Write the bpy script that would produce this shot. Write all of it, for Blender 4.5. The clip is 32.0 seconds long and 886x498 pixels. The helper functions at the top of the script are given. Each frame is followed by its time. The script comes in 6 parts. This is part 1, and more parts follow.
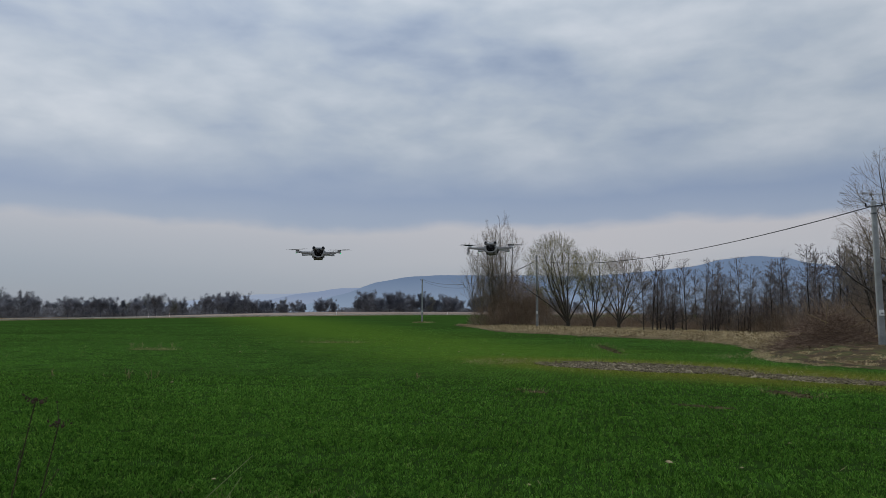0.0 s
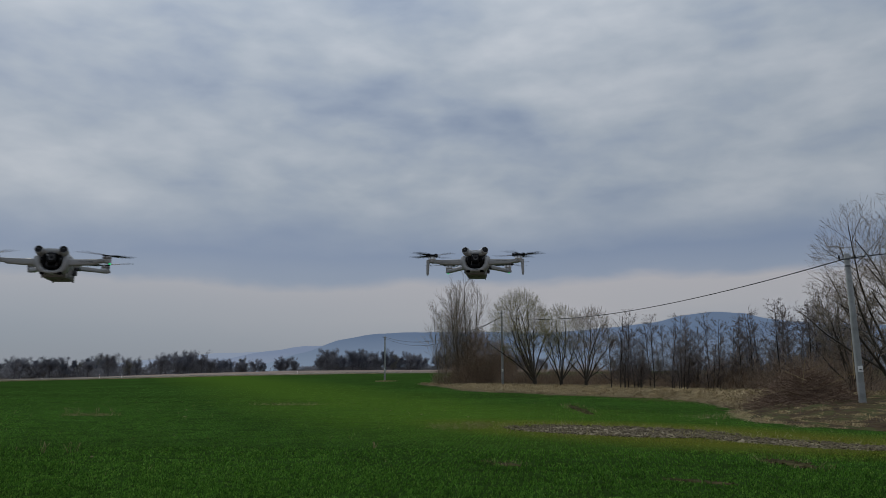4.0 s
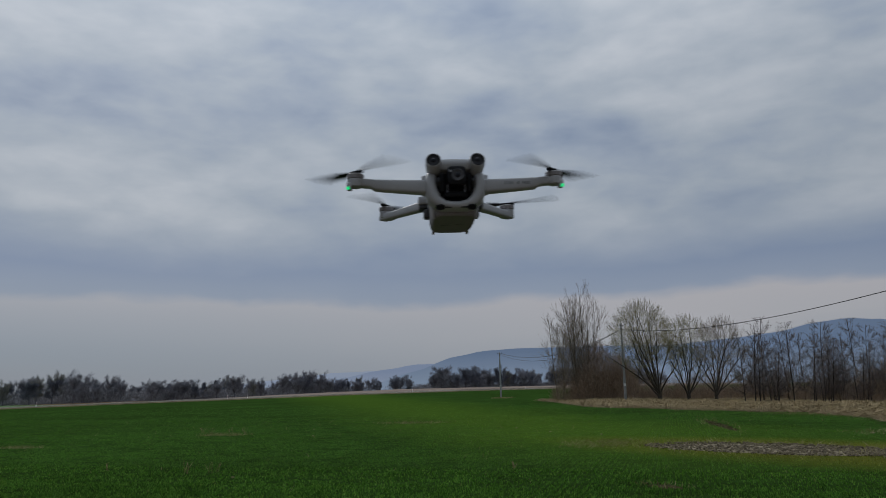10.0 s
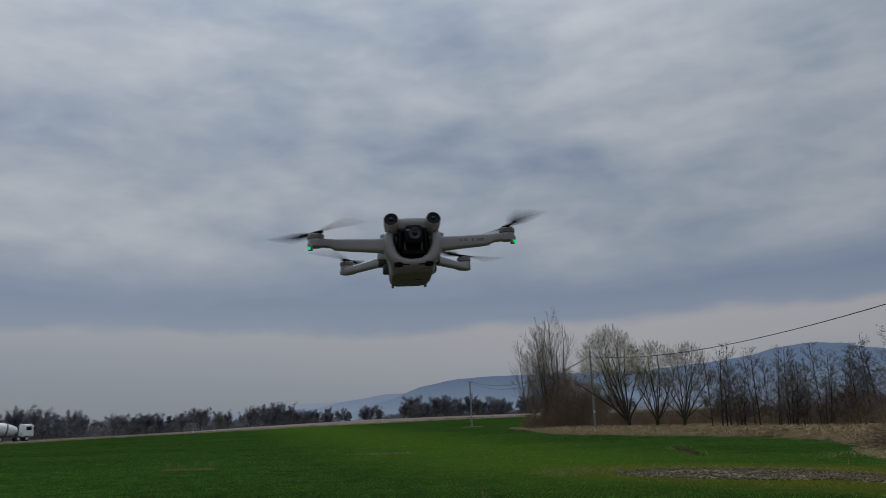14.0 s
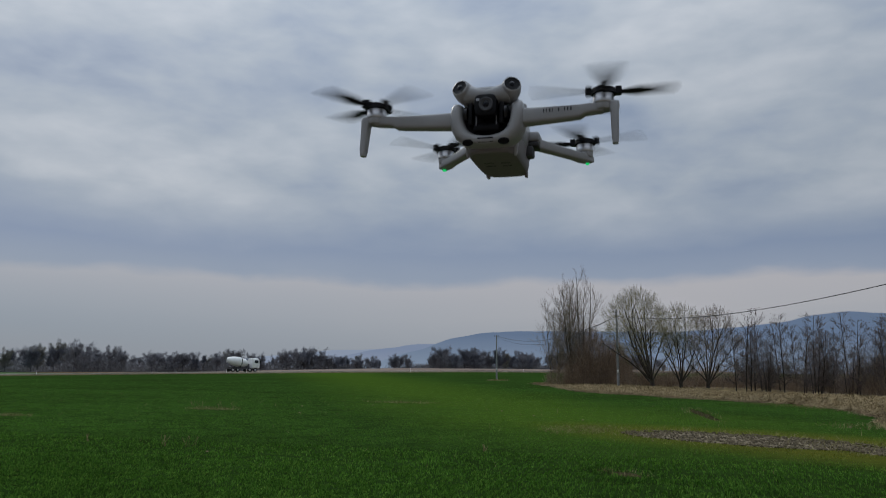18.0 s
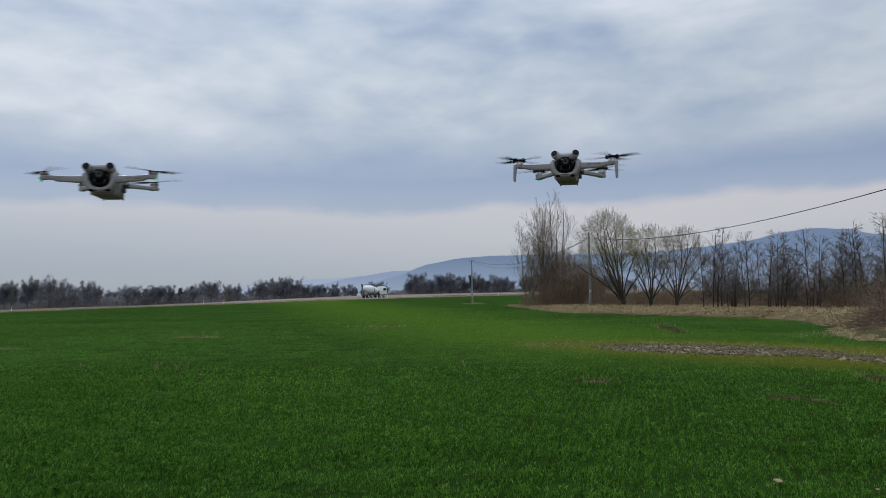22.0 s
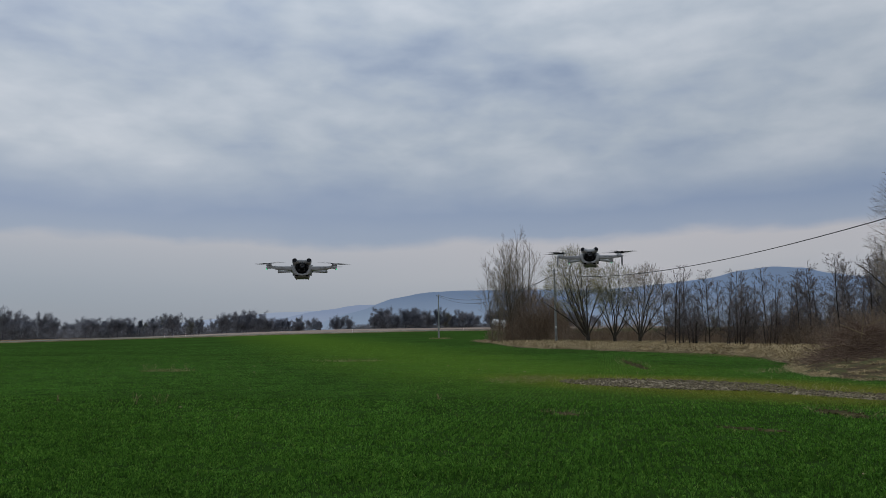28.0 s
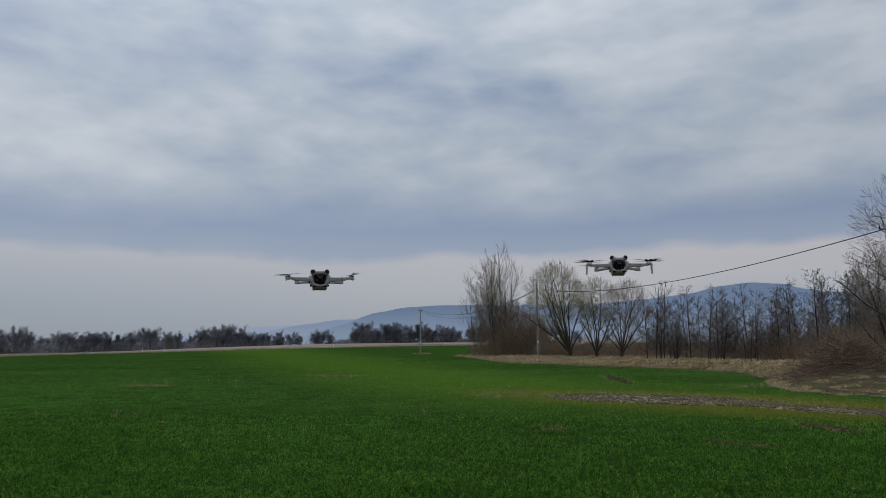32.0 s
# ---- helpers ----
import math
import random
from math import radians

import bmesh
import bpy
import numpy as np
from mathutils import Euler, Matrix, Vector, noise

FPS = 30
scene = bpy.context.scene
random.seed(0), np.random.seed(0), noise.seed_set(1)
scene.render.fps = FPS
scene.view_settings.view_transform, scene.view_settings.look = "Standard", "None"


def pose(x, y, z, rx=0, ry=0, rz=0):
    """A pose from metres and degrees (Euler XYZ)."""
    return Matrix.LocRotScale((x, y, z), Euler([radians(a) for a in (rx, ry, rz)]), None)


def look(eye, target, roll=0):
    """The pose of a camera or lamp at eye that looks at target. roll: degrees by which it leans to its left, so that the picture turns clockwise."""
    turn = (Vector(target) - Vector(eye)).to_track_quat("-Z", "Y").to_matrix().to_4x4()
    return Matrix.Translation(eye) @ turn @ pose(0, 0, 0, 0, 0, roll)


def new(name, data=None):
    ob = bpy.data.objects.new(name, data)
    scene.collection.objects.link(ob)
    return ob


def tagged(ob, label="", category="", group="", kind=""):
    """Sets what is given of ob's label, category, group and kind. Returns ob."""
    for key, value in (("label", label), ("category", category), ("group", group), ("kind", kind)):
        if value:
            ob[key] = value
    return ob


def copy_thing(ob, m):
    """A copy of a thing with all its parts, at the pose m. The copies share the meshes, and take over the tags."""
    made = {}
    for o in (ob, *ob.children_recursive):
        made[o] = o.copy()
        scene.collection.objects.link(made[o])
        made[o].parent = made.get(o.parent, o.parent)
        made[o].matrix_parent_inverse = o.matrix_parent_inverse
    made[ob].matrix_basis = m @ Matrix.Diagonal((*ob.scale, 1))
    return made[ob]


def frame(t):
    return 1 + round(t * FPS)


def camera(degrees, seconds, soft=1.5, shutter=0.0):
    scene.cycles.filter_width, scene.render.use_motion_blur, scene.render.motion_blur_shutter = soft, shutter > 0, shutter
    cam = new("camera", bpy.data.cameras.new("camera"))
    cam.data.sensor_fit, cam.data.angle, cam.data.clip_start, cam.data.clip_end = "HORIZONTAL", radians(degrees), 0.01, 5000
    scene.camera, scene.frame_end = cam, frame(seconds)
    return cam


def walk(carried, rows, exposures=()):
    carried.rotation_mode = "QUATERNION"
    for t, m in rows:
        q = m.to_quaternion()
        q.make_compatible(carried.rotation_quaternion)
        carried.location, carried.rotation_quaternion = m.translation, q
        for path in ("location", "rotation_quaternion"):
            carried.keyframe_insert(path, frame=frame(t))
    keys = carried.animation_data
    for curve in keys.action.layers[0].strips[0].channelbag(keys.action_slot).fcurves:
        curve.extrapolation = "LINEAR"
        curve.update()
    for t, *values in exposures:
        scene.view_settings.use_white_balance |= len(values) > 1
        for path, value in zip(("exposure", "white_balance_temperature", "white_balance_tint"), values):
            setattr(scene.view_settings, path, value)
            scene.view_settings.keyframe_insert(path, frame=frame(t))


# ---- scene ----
cam = camera(61.7, 32.0, 0.6, 0.42)
PATH = [
    (0, (5.826, 5.211, 1.684), (5.436, 7.164, 1.859), 0.1),
    (0.5, (5.802, 5.393, 1.701), (5.413, 7.347, 1.874), 0.7),
    (1, (5.761, 5.653, 1.697), (5.37, 7.603, 1.903), 1.0),
    (1.5, (5.709, 5.898, 1.711), (5.317, 7.846, 1.937), 1.0),
    (2, (5.691, 5.999, 1.737), (5.296, 7.943, 1.995), 1.0),
    (2.5, (5.622, 6.213, 1.731), (5.234, 8.154, 2.012), 0.7),
    (3, (5.582, 6.479, 1.733), (5.246, 8.429, 2.026), -0.1),
    (3.5, (5.592, 6.665, 1.763), (5.289, 8.618, 2.072), -0.3),
    (5.5, (5.578, 7.286, 1.758), (5.297, 9.229, 2.14), -0.3),
    (6, (5.556, 7.365, 1.734), (5.267, 9.303, 2.133), -0.4),
    (6.5, (5.524, 7.401, 1.74), (5.229, 9.338, 2.143), -0.5),
    (7, (5.527, 7.39, 1.752), (5.23, 9.328, 2.149), -0.7),
    (7.5, (5.532, 7.39, 1.766), (5.231, 9.327, 2.163), -0.7),
    (8, (5.489, 7.382, 1.744), (5.185, 9.318, 2.143), -0.8),
    (8.5, (5.369, 7.164, 1.755), (5.001, 9.094, 2.129), -0.9),
    (9, (5.188, 7.101, 1.737), (4.695, 9.011, 2.066), -0.8),
    (9.5, (5.033, 7.333, 1.739), (4.465, 9.222, 2.072), -1.1),
    (10, (4.906, 7.478, 1.749), (4.337, 9.359, 2.123), -1.3),
    (10.5, (4.858, 7.53, 1.763), (4.396, 9.435, 2.16), -2.3),
    (11, (4.869, 7.532, 1.816), (4.429, 9.441, 2.223), -2.2),
    (11.5, (4.907, 7.478, 1.792), (4.469, 9.385, 2.206), -1.9),
    (12, (4.893, 7.42, 1.803), (4.45, 9.326, 2.216), -1.9),
    (12.5, (4.918, 7.47, 1.769), (4.465, 9.37, 2.197), -2.0),
    (13, (4.955, 7.469, 1.767), (4.497, 9.367, 2.2), -2.1),
    (13.5, (4.94, 7.4, 1.75), (4.482, 9.296, 2.19), -2.2),
    (14, (4.989, 7.328, 1.768), (4.505, 9.217, 2.214), -2.2),
    (14.5, (5.013, 7.375, 1.752), (4.482, 9.257, 2.175), -2.0),
    (15, (5.201, 7.166, 1.755), (4.64, 9.062, 2.059), -1.3),
    (15.5, (5.314, 6.941, 1.781), (4.723, 8.83, 2.068), -0.4),
    (17.5, (5.495, 7.33, 1.809), (4.928, 9.227, 2.09), 0.3),
    (18, (5.501, 7.499, 1.805), (4.919, 9.385, 2.128), 0.5),
    (18.5, (5.506, 7.689, 1.785), (4.922, 9.561, 2.182), 0.9),
    (19, (5.447, 7.783, 1.8), (4.881, 9.643, 2.272), 1.3),
    (19.5, (5.484, 7.771, 1.76), (4.941, 9.63, 2.26), 0.9),
    (20, (5.475, 7.837, 1.753), (4.953, 9.702, 2.253), 0.4),
    (20.5, (5.486, 7.83, 1.696), (4.996, 9.708, 2.176), -0.7),
    (21, (5.599, 7.425, 1.717), (5.092, 9.343, 1.972), -1.5),
    (21.5, (5.585, 7.208, 1.711), (5.071, 9.133, 1.887), -1.5),
    (22, (5.591, 6.905, 1.706), (5.069, 8.832, 1.832), -1.1),
    (22.5, (5.605, 6.687, 1.693), (5.061, 8.609, 1.781), -0.6),
    (23, (5.562, 6.56, 1.703), (4.999, 8.478, 1.771), 0.2),
    (23.5, (5.501, 6.434, 1.698), (4.953, 8.357, 1.759), 0.0),
    (24, (5.495, 6.338, 1.701), (4.978, 8.269, 1.758), -0.1),
    (24.5, (5.53, 6.247, 1.714), (5.028, 8.181, 1.792), -0.3),
    (25, (5.527, 6.173, 1.734), (5.03, 8.105, 1.868), -0.3),
    (25.5, (5.508, 6.156, 1.729), (5.015, 8.088, 1.886), -0.3),
    (27.5, (5.517, 6.111, 1.728), (5.076, 8.051, 1.932), -0.7),
    (28, (5.518, 6.098, 1.727), (5.09, 8.039, 1.944), -0.7),
    (28.5, (5.519, 6.096, 1.719), (5.099, 8.038, 1.948), -0.8),
    (29, (5.527, 6.125, 1.715), (5.115, 8.067, 1.954), -0.9),
    (29.5, (5.516, 6.123, 1.728), (5.11, 8.066, 1.973), -0.9),
    (30, (5.521, 6.105, 1.738), (5.123, 8.048, 1.989), -1.0),
    (30.5, (5.523, 6.103, 1.738), (5.13, 8.047, 1.995), -1.0),
    (31, (5.519, 6.111, 1.743), (5.133, 8.055, 2.005), -1.1),
    (31.5, (5.48, 6.102, 1.743), (5.102, 8.048, 2.007), -1.1),
    (32, (5.39, 6.114, 1.717), (5.012, 8.062, 1.973), -0.6),
]
EXPOSURES = [(0, -0.02), (1, -0.1), (2, -0.18), (3, -0.3), (3.5, -0.32), (5.5, -0.42), (8, -0.45), (9, -0.18), (10.5, -0.5), (14, -0.56), (15, -0.25), (17.5, -0.2), (19, -0.6), (20, -0.72), (20.4, -0.68), (21, -0.25), (22, 0.2), (23, 0.34), (24.2, 0.33), (25, 0.12), (25.5, 0.05), (27.5, -0.12), (32, -0.12)]
walk(cam, [(t, look(e, g, r)) for t, e, g, r in PATH], EXPOSURES)

# ---- sky and sun ----
SUN_UP, SUN_TURN = radians(40), radians(-50)
world = bpy.data.worlds.new("overcast_sky")
scene.world = world
world.use_nodes = True


class Nodes:
    """Short hand for node trees."""

    def __init__(self, tree, fresh=True):
        self.tree = tree
        if fresh:
            tree.nodes.clear()

    def add(self, kind, inputs=(), operation="", use_clamp=False, blend_type="", sky=()):
        node = self.tree.nodes.new(kind)
        if operation:
            node.operation = operation
        if use_clamp:
            node.use_clamp = True
        if blend_type:
            node.data_type, node.blend_type = "RGBA", blend_type
        if sky:
            node.sky_type, node.sun_disc = "NISHITA", False
            node.sun_elevation, node.sun_rotation = sky
        for key, value in dict(inputs).items():
            self.put(node.inputs[key], value)
        return node

    def put(self, socket, value):
        if isinstance(value, bpy.types.NodeSocket):
            self.tree.links.new(value, socket)
        else:
            socket.default_value = value

    def math(self, op, a, b=0.0, c=0.0, clamp=False):
        return self.add("ShaderNodeMath", {0: a, 1: b, 2: c}, operation=op, use_clamp=clamp).outputs[0]

    def vec(self, op, a, b=(0, 0, 0)):
        node = self.add("ShaderNodeVectorMath", {0: a, 1: b}, operation=op)
        return node.outputs[1] if op in ("DOT_PRODUCT", "LENGTH") else node.outputs[0]

    def noise(self, vector, scale, detail=4.0, rough=0.55, distortion=0.0):
        return self.add("ShaderNodeTexNoise", {"Vector": vector, "Scale": scale, "Detail": detail, "Roughness": rough,
                                               "Distortion": distortion}).outputs["Fac"]

    def ramp(self, fac, *stops):
        node = self.add("ShaderNodeValToRGB", {0: fac})
        els = node.color_ramp.elements
        for i, (at, colour) in enumerate(stops):
            el = els[i] if i < 2 else els.new(at)
            el.position = at
            el.color = (*colour, 1) if isinstance(colour, tuple) else (colour, colour, colour, 1)
        return node.outputs[0]

    def mix(self, fac, a, b, blend="MIX"):
        node = self.add("ShaderNodeMix", blend_type=blend)
        for socket, value in zip((node.inputs[0], node.inputs[6], node.inputs[7]), (fac, a, b)):
            if isinstance(value, tuple) and len(value) == 3:
                value = (*value, 1)
            self.put(socket, value)
        return node.outputs[2]


def srgb(r, g, b):
    """Linear colour of 0..255 display values."""
    return tuple(c / 12.92 if c <= 0.04045 else ((c + 0.055) / 1.055) ** 2.4 for c in (r / 255, g / 255, b / 255))


n = Nodes(world.node_tree)
way = n.add("ShaderNodeTexCoord").outputs["Generated"]
split = n.add("ShaderNodeSeparateXYZ", {0: way})
up = split.outputs[2]
high = n.math("MAXIMUM", up, 0.0)
# the cloud deck: soft billows, wider than high
deck = n.vec("MULTIPLY", way, (1.0, 1.0, 2.5))
folds = n.noise(n.vec("ADD", deck, (3.1, 0.4, 0)), 3.0, 4.0, 0.46, 0.2)
fine = n.noise(n.vec("ADD", deck, (9.2, 4.0, 0)), 6.5, 4.0, 0.46, 0.25)
puffs = n.noise(n.vec("ADD", deck, (2.2, 8.0, 0)), 14.0, 4.0, 0.48, 0.2)
wide = n.noise(n.vec("ADD", deck, (1.0, 7.3, 0)), 1.2, 2.0, 0.5)
cover = n.math("ADD", n.math("ADD", n.math("MULTIPLY", folds, 0.40), n.math("MULTIPLY", fine, 0.28)), n.math("ADD", n.math("MULTIPLY", wide, 0.12), n.math("MULTIPLY", puffs, 0.20)))
cloud = n.ramp(cover, (0.37, srgb(141, 155, 177)), (0.44, srgb(158, 170, 187)), (0.50, srgb(171, 181, 193)), (0.56, srgb(183, 191, 201)), (0.63, srgb(196, 202, 210)))
# towards the horizon: a dark bank, then a pale warm gap, then haze
lift = n.math("ADD", up, n.math("MULTIPLY", n.math("SUBTRACT", folds, 0.5), 0.05))
lift = n.math("ADD", lift, n.math("MULTIPLY", n.math("SUBTRACT", fine, 0.5), 0.030))
lift = n.math("ADD", lift, n.math("MULTIPLY", n.math("SUBTRACT", puffs, 0.5), 0.014))
low = n.ramp(lift, (0.0, srgb(160, 170, 186)), (0.03, srgb(170, 176, 188)), (0.075, srgb(186, 187, 194)), (0.114, srgb(190, 189, 195)), (0.126, srgb(152, 165, 187)), (0.155, srgb(136, 152, 180)), (0.20, srgb(152, 165, 185)), (0.3, srgb(166, 177, 191)))
veil = n.ramp(lift, (0.12, 1.0), (0.175, 0.80), (0.24, 0.0))
grey = n.mix(veil, cloud, low)
# an overcast sky is brighter towards the zenith
side = n.vec("DOT_PRODUCT", way, (-0.62, 0.52, 0.40))
bright = n.math("ADD", n.math("ADD", 0.90, n.math("MULTIPLY", n.math("MULTIPLY", side, high), 0.85)), n.math("MULTIPLY", n.math("POWER", high, 4.0), 3.0))
left = n.math("MULTIPLY", n.math("MAXIMUM", n.math("MULTIPLY", split.outputs[0], -1.0), 0.0), n.math("SUBTRACT", 1.0, n.math("DIVIDE", high, 0.16, clamp=True)))
bright = n.math("SUBTRACT", bright, n.math("MULTIPLY", left, 0.22))
grey = n.mix(n.math("MULTIPLY", left, 2.0, clamp=True), grey, srgb(157, 170, 187))
grey = n.vec("SCALE", grey)
n.put(grey.node.inputs["Scale"], bright)
clear = n.add("ShaderNodeTexSky", sky=(SUN_UP, SUN_TURN)).outputs[0]
clear = n.vec("SCALE", clear)
clear.node.inputs["Scale"].default_value = 0.10
shown = n.mix(0.94, clear, grey)
back = n.add("ShaderNodeBackground", {"Color": shown, "Strength": 1.0})
n.add("ShaderNodeOutputWorld", {0: back.outputs[0]})

sun = new("sun", bpy.data.lights.new("sun", "SUN"))
sun.data.energy, sun.data.angle, sun.data.color = 0.9, radians(25), (1.0, 0.96, 0.9)
sun.matrix_basis = look((40 * math.sin(SUN_TURN), 40 * math.cos(SUN_TURN), 40 * math.tan(SUN_UP)), (0, 0, 0))

# ---- materials ----
def material(name, colour, rough=0.8, metal=0.0, vary=0.12, scale=8.0, bump=0.0, bump_scale=60.0, spec=0.5, per_object=0.0, tint=None):
    """A surface with variation at two scales and fine relief. tint: a second colour that the stains run to."""
    m = bpy.data.materials.new(name)
    m.use_nodes = True
    n = Nodes(m.node_tree)
    at = n.add("ShaderNodeTexCoord").outputs["Object"]
    coarse, grain = n.noise(at, scale, 3.0), n.noise(at, scale * 9, 3.0)
    shade = n.math("ADD", n.math("MULTIPLY", coarse, 0.65), n.math("MULTIPLY", grain, 0.35))
    dark = tuple(c * (1 - 2 * vary) for c in colour)
    light = tuple(min(1.0, c * (1 + 2 * vary)) for c in (tint or colour))
    col = n.ramp(shade, (0.3, dark), (0.7, light))
    if per_object:
        rand = n.add("ShaderNodeObjectInfo").outputs["Random"]
        col = n.mix(1.0, col, n.ramp(rand, (0.0, 1 - per_object), (1.0, 1.0)), "MULTIPLY")
    shader = n.add("ShaderNodeBsdfPrincipled", {"Base Color": col, "Metallic": metal, "Specular IOR Level": spec,
                                                "Roughness": n.math("ADD", rough - 0.06, n.math("MULTIPLY", grain, 0.12), clamp=True)})
    if bump:
        relief = n.add("ShaderNodeBump", {"Strength": bump, "Height": n.noise(at, bump_scale, 4.0), "Distance": 0.5 / bump_scale})
        n.put(shader.inputs["Normal"], relief.outputs[0])
    n.add("ShaderNodeOutputMaterial", {0: shader.outputs[0]})
    return m


def glow(name, colour, strength):
    m = bpy.data.materials.new(name)
    m.use_nodes = True
    n = Nodes(m.node_tree)
    n.add("ShaderNodeOutputMaterial", {0: n.add("ShaderNodeEmission", {"Color": (*colour, 1), "Strength": strength}).outputs[0]})
    return m


def field_masks(n):
    """Position and the masks of the field: sparse yellowish strip, bare wet patch, thin places."""
    at = n.add("ShaderNodeNewGeometry").outputs["Position"]
    wob = n.math("SUBTRACT", n.noise(at, 0.16, 3.0), 0.5)
    p = n.add("ShaderNodeSeparateXYZ", {0: at})
    x, y = p.outputs[0], p.outputs[1]
    off = n.math("ADD", n.math("MULTIPLY", n.math("SUBTRACT", x, 6.0), 0.881), n.math("MULTIPLY", n.math("SUBTRACT", y, 30.0), 0.473))
    off = n.math("ADD", n.math("ABSOLUTE", n.math("ADD", off, 0.5)), n.math("MULTIPLY", wob, 7.0))
    width = n.math("ADD", 5.0, n.math("MULTIPLY", y, 0.05))
    strip = n.math("SUBTRACT", 1.25, n.math("DIVIDE", off, width), clamp=True)
    strip = n.math("MULTIPLY", strip, n.math("DIVIDE", n.math("SUBTRACT", y, 22.0), 9.0, clamp=True), clamp=True)
    u = n.math("ADD", n.math("MULTIPLY", n.math("SUBTRACT", x, 9.0), 0.777), n.math("MULTIPLY", n.math("SUBTRACT", y, 28.4), -0.629))
    v = n.math("ADD", n.math("MULTIPLY", n.math("SUBTRACT", x, 9.0), 0.629), n.math("MULTIPLY", n.math("SUBTRACT", y, 28.4), 0.777))
    ring = n.math("SQRT", n.math("ADD", n.math("POWER", n.math("ABSOLUTE", n.math("DIVIDE", u, 9.0)), 2.0), n.math("POWER", n.math("ABSOLUTE", n.math("DIVIDE", v, 3.6)), 2.0)))
    ring = n.math("ADD", ring, n.math("MULTIPLY", wob, 0.5))
    margin = n.math("SUBTRACT", 1.9, n.math("MULTIPLY", ring, 1.6), clamp=True)
    return at, x, y, strip, margin


def field_colour(n, dark, mid, pale, tan):
    at, x, y, strip, margin = field_masks(n)
    broad = n.noise(at, 0.09, 4.0, 0.6)
    patchy = n.noise(n.vec("MULTIPLY", at, (1.0, 2.2, 1.0)), 0.9, 4.0, 0.6)
    fine = n.noise(n.vec("MULTIPLY", at, (1.0, 0.6, 1.0)), 5.0, 4.0, 0.65)
    mixf = n.math("ADD", n.math("ADD", n.math("MULTIPLY", broad, 0.35), n.math("MULTIPLY", patchy, 0.40)), n.math("MULTIPLY", fine, 0.25))
    col = n.ramp(mixf, (0.38, dark), (0.58, mid))
    col = n.mix(n.math("MULTIPLY", strip, n.math("ADD", 0.45, n.math("MULTIPLY", patchy, 0.7)), clamp=True), col, pale)
    col = n.mix(n.math("MULTIPLY", margin, n.math("ADD", 0.25, n.math("MULTIPLY", fine, 0.9)), clamp=True), col, tan)
    return at, col, fine, patchy, margin


SOWN_END = 10.0  # along the road: where the sown land beyond it gives way to fallow


def ground_material():
    m = bpy.data.materials.new("winter_wheat_field")
    m.use_nodes = True
    n = Nodes(m.node_tree)
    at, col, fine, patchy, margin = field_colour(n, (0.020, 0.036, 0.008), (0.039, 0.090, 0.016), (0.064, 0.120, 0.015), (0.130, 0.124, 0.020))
    # past the road: ploughed and fallow land
    p = n.add("ShaderNodeSeparateXYZ", {0: at})
    far = n.math("ADD", n.math("MULTIPLY", n.math("ADD", p.outputs[0], 123.5), -0.882), n.math("MULTIPLY", n.math("SUBTRACT", p.outputs[1], 159.8), 0.471))
    beyond = n.math("DIVIDE", n.math("SUBTRACT", far, 3.0), 2.0, clamp=True)
    fallow = n.ramp(n.noise(at, 0.03, 4.0), (0.35, (0.13, 0.085, 0.05)), (0.65, (0.21, 0.15, 0.09)))
    along = n.math("ADD", n.math("MULTIPLY", n.math("ADD", p.outputs[0], 123.5), 0.471), n.math("MULTIPLY", n.math("SUBTRACT", p.outputs[1], 159.8), 0.882))
    sown = n.math("DIVIDE", n.math("SUBTRACT", SOWN_END, along), 10.0, clamp=True)
    fallow = n.mix(sown, fallow, (0.075, 0.125, 0.050))
    col = n.mix(beyond, col, fallow)
    right = n.math("SUBTRACT", p.outputs[0], n.math("ADD", 14.5, n.math("MULTIPLY", n.math("SUBTRACT", p.outputs[1], 44.0), -0.40)))
    rough_land = n.math("DIVIDE", right, 3.0, clamp=True)
    scrub = n.ramp(n.noise(at, 0.5, 5.0), (0.35, (0.06, 0.038, 0.022)), (0.65, (0.17, 0.115, 0.06)))
    col = n.mix(n.math("MULTIPLY", rough_land, n.math("SUBTRACT", 1.0, n.math("DIVIDE", n.math("SUBTRACT", p.outputs[1], 98.0), 12.0, clamp=True))), col, scrub)
    # the near edge, out of view: assumed earth track, added for neutral bounce on the drones
    bounce_earth = n.math("SUBTRACT", 1.0, n.math("DIVIDE", n.math("SUBTRACT", n.math("ADD", p.outputs[1], n.math("MULTIPLY", patchy, 1.2)), 9.2), 0.8, clamp=True))
    earth = n.ramp(n.noise(at, 1.3, 4.0), (0.35, (0.12, 0.10, 0.075)), (0.65, (0.24, 0.205, 0.155)))
    # shade between the blades is painted in: the sheet's colour darkens near by
    blade_shade = n.math("ADD", 0.62, n.math("DIVIDE", n.math("SUBTRACT", p.outputs[1], 14.0), 60.0, clamp=True), clamp=True)
    col = n.mix(1.0, col, n.add("ShaderNodeCombineXYZ", {0: blade_shade, 1: blade_shade, 2: blade_shade}).outputs[0], "MULTIPLY")
    col = n.mix(bounce_earth, col, earth)
    shader = n.add("ShaderNodeBsdfDiffuse", {"Color": col, "Roughness": 0.8})
    hump = n.math("ADD", n.math("MULTIPLY", fine, 0.5), n.math("MULTIPLY", n.noise(at, 2.2, 3.0), 0.6))
    n.put(shader.inputs["Normal"], n.add("ShaderNodeBump", {"Strength": 0.8, "Distance": 0.06, "Height": hump}).outputs[0])
    n.add("ShaderNodeOutputMaterial", {0: shader.outputs[0]})
    return m


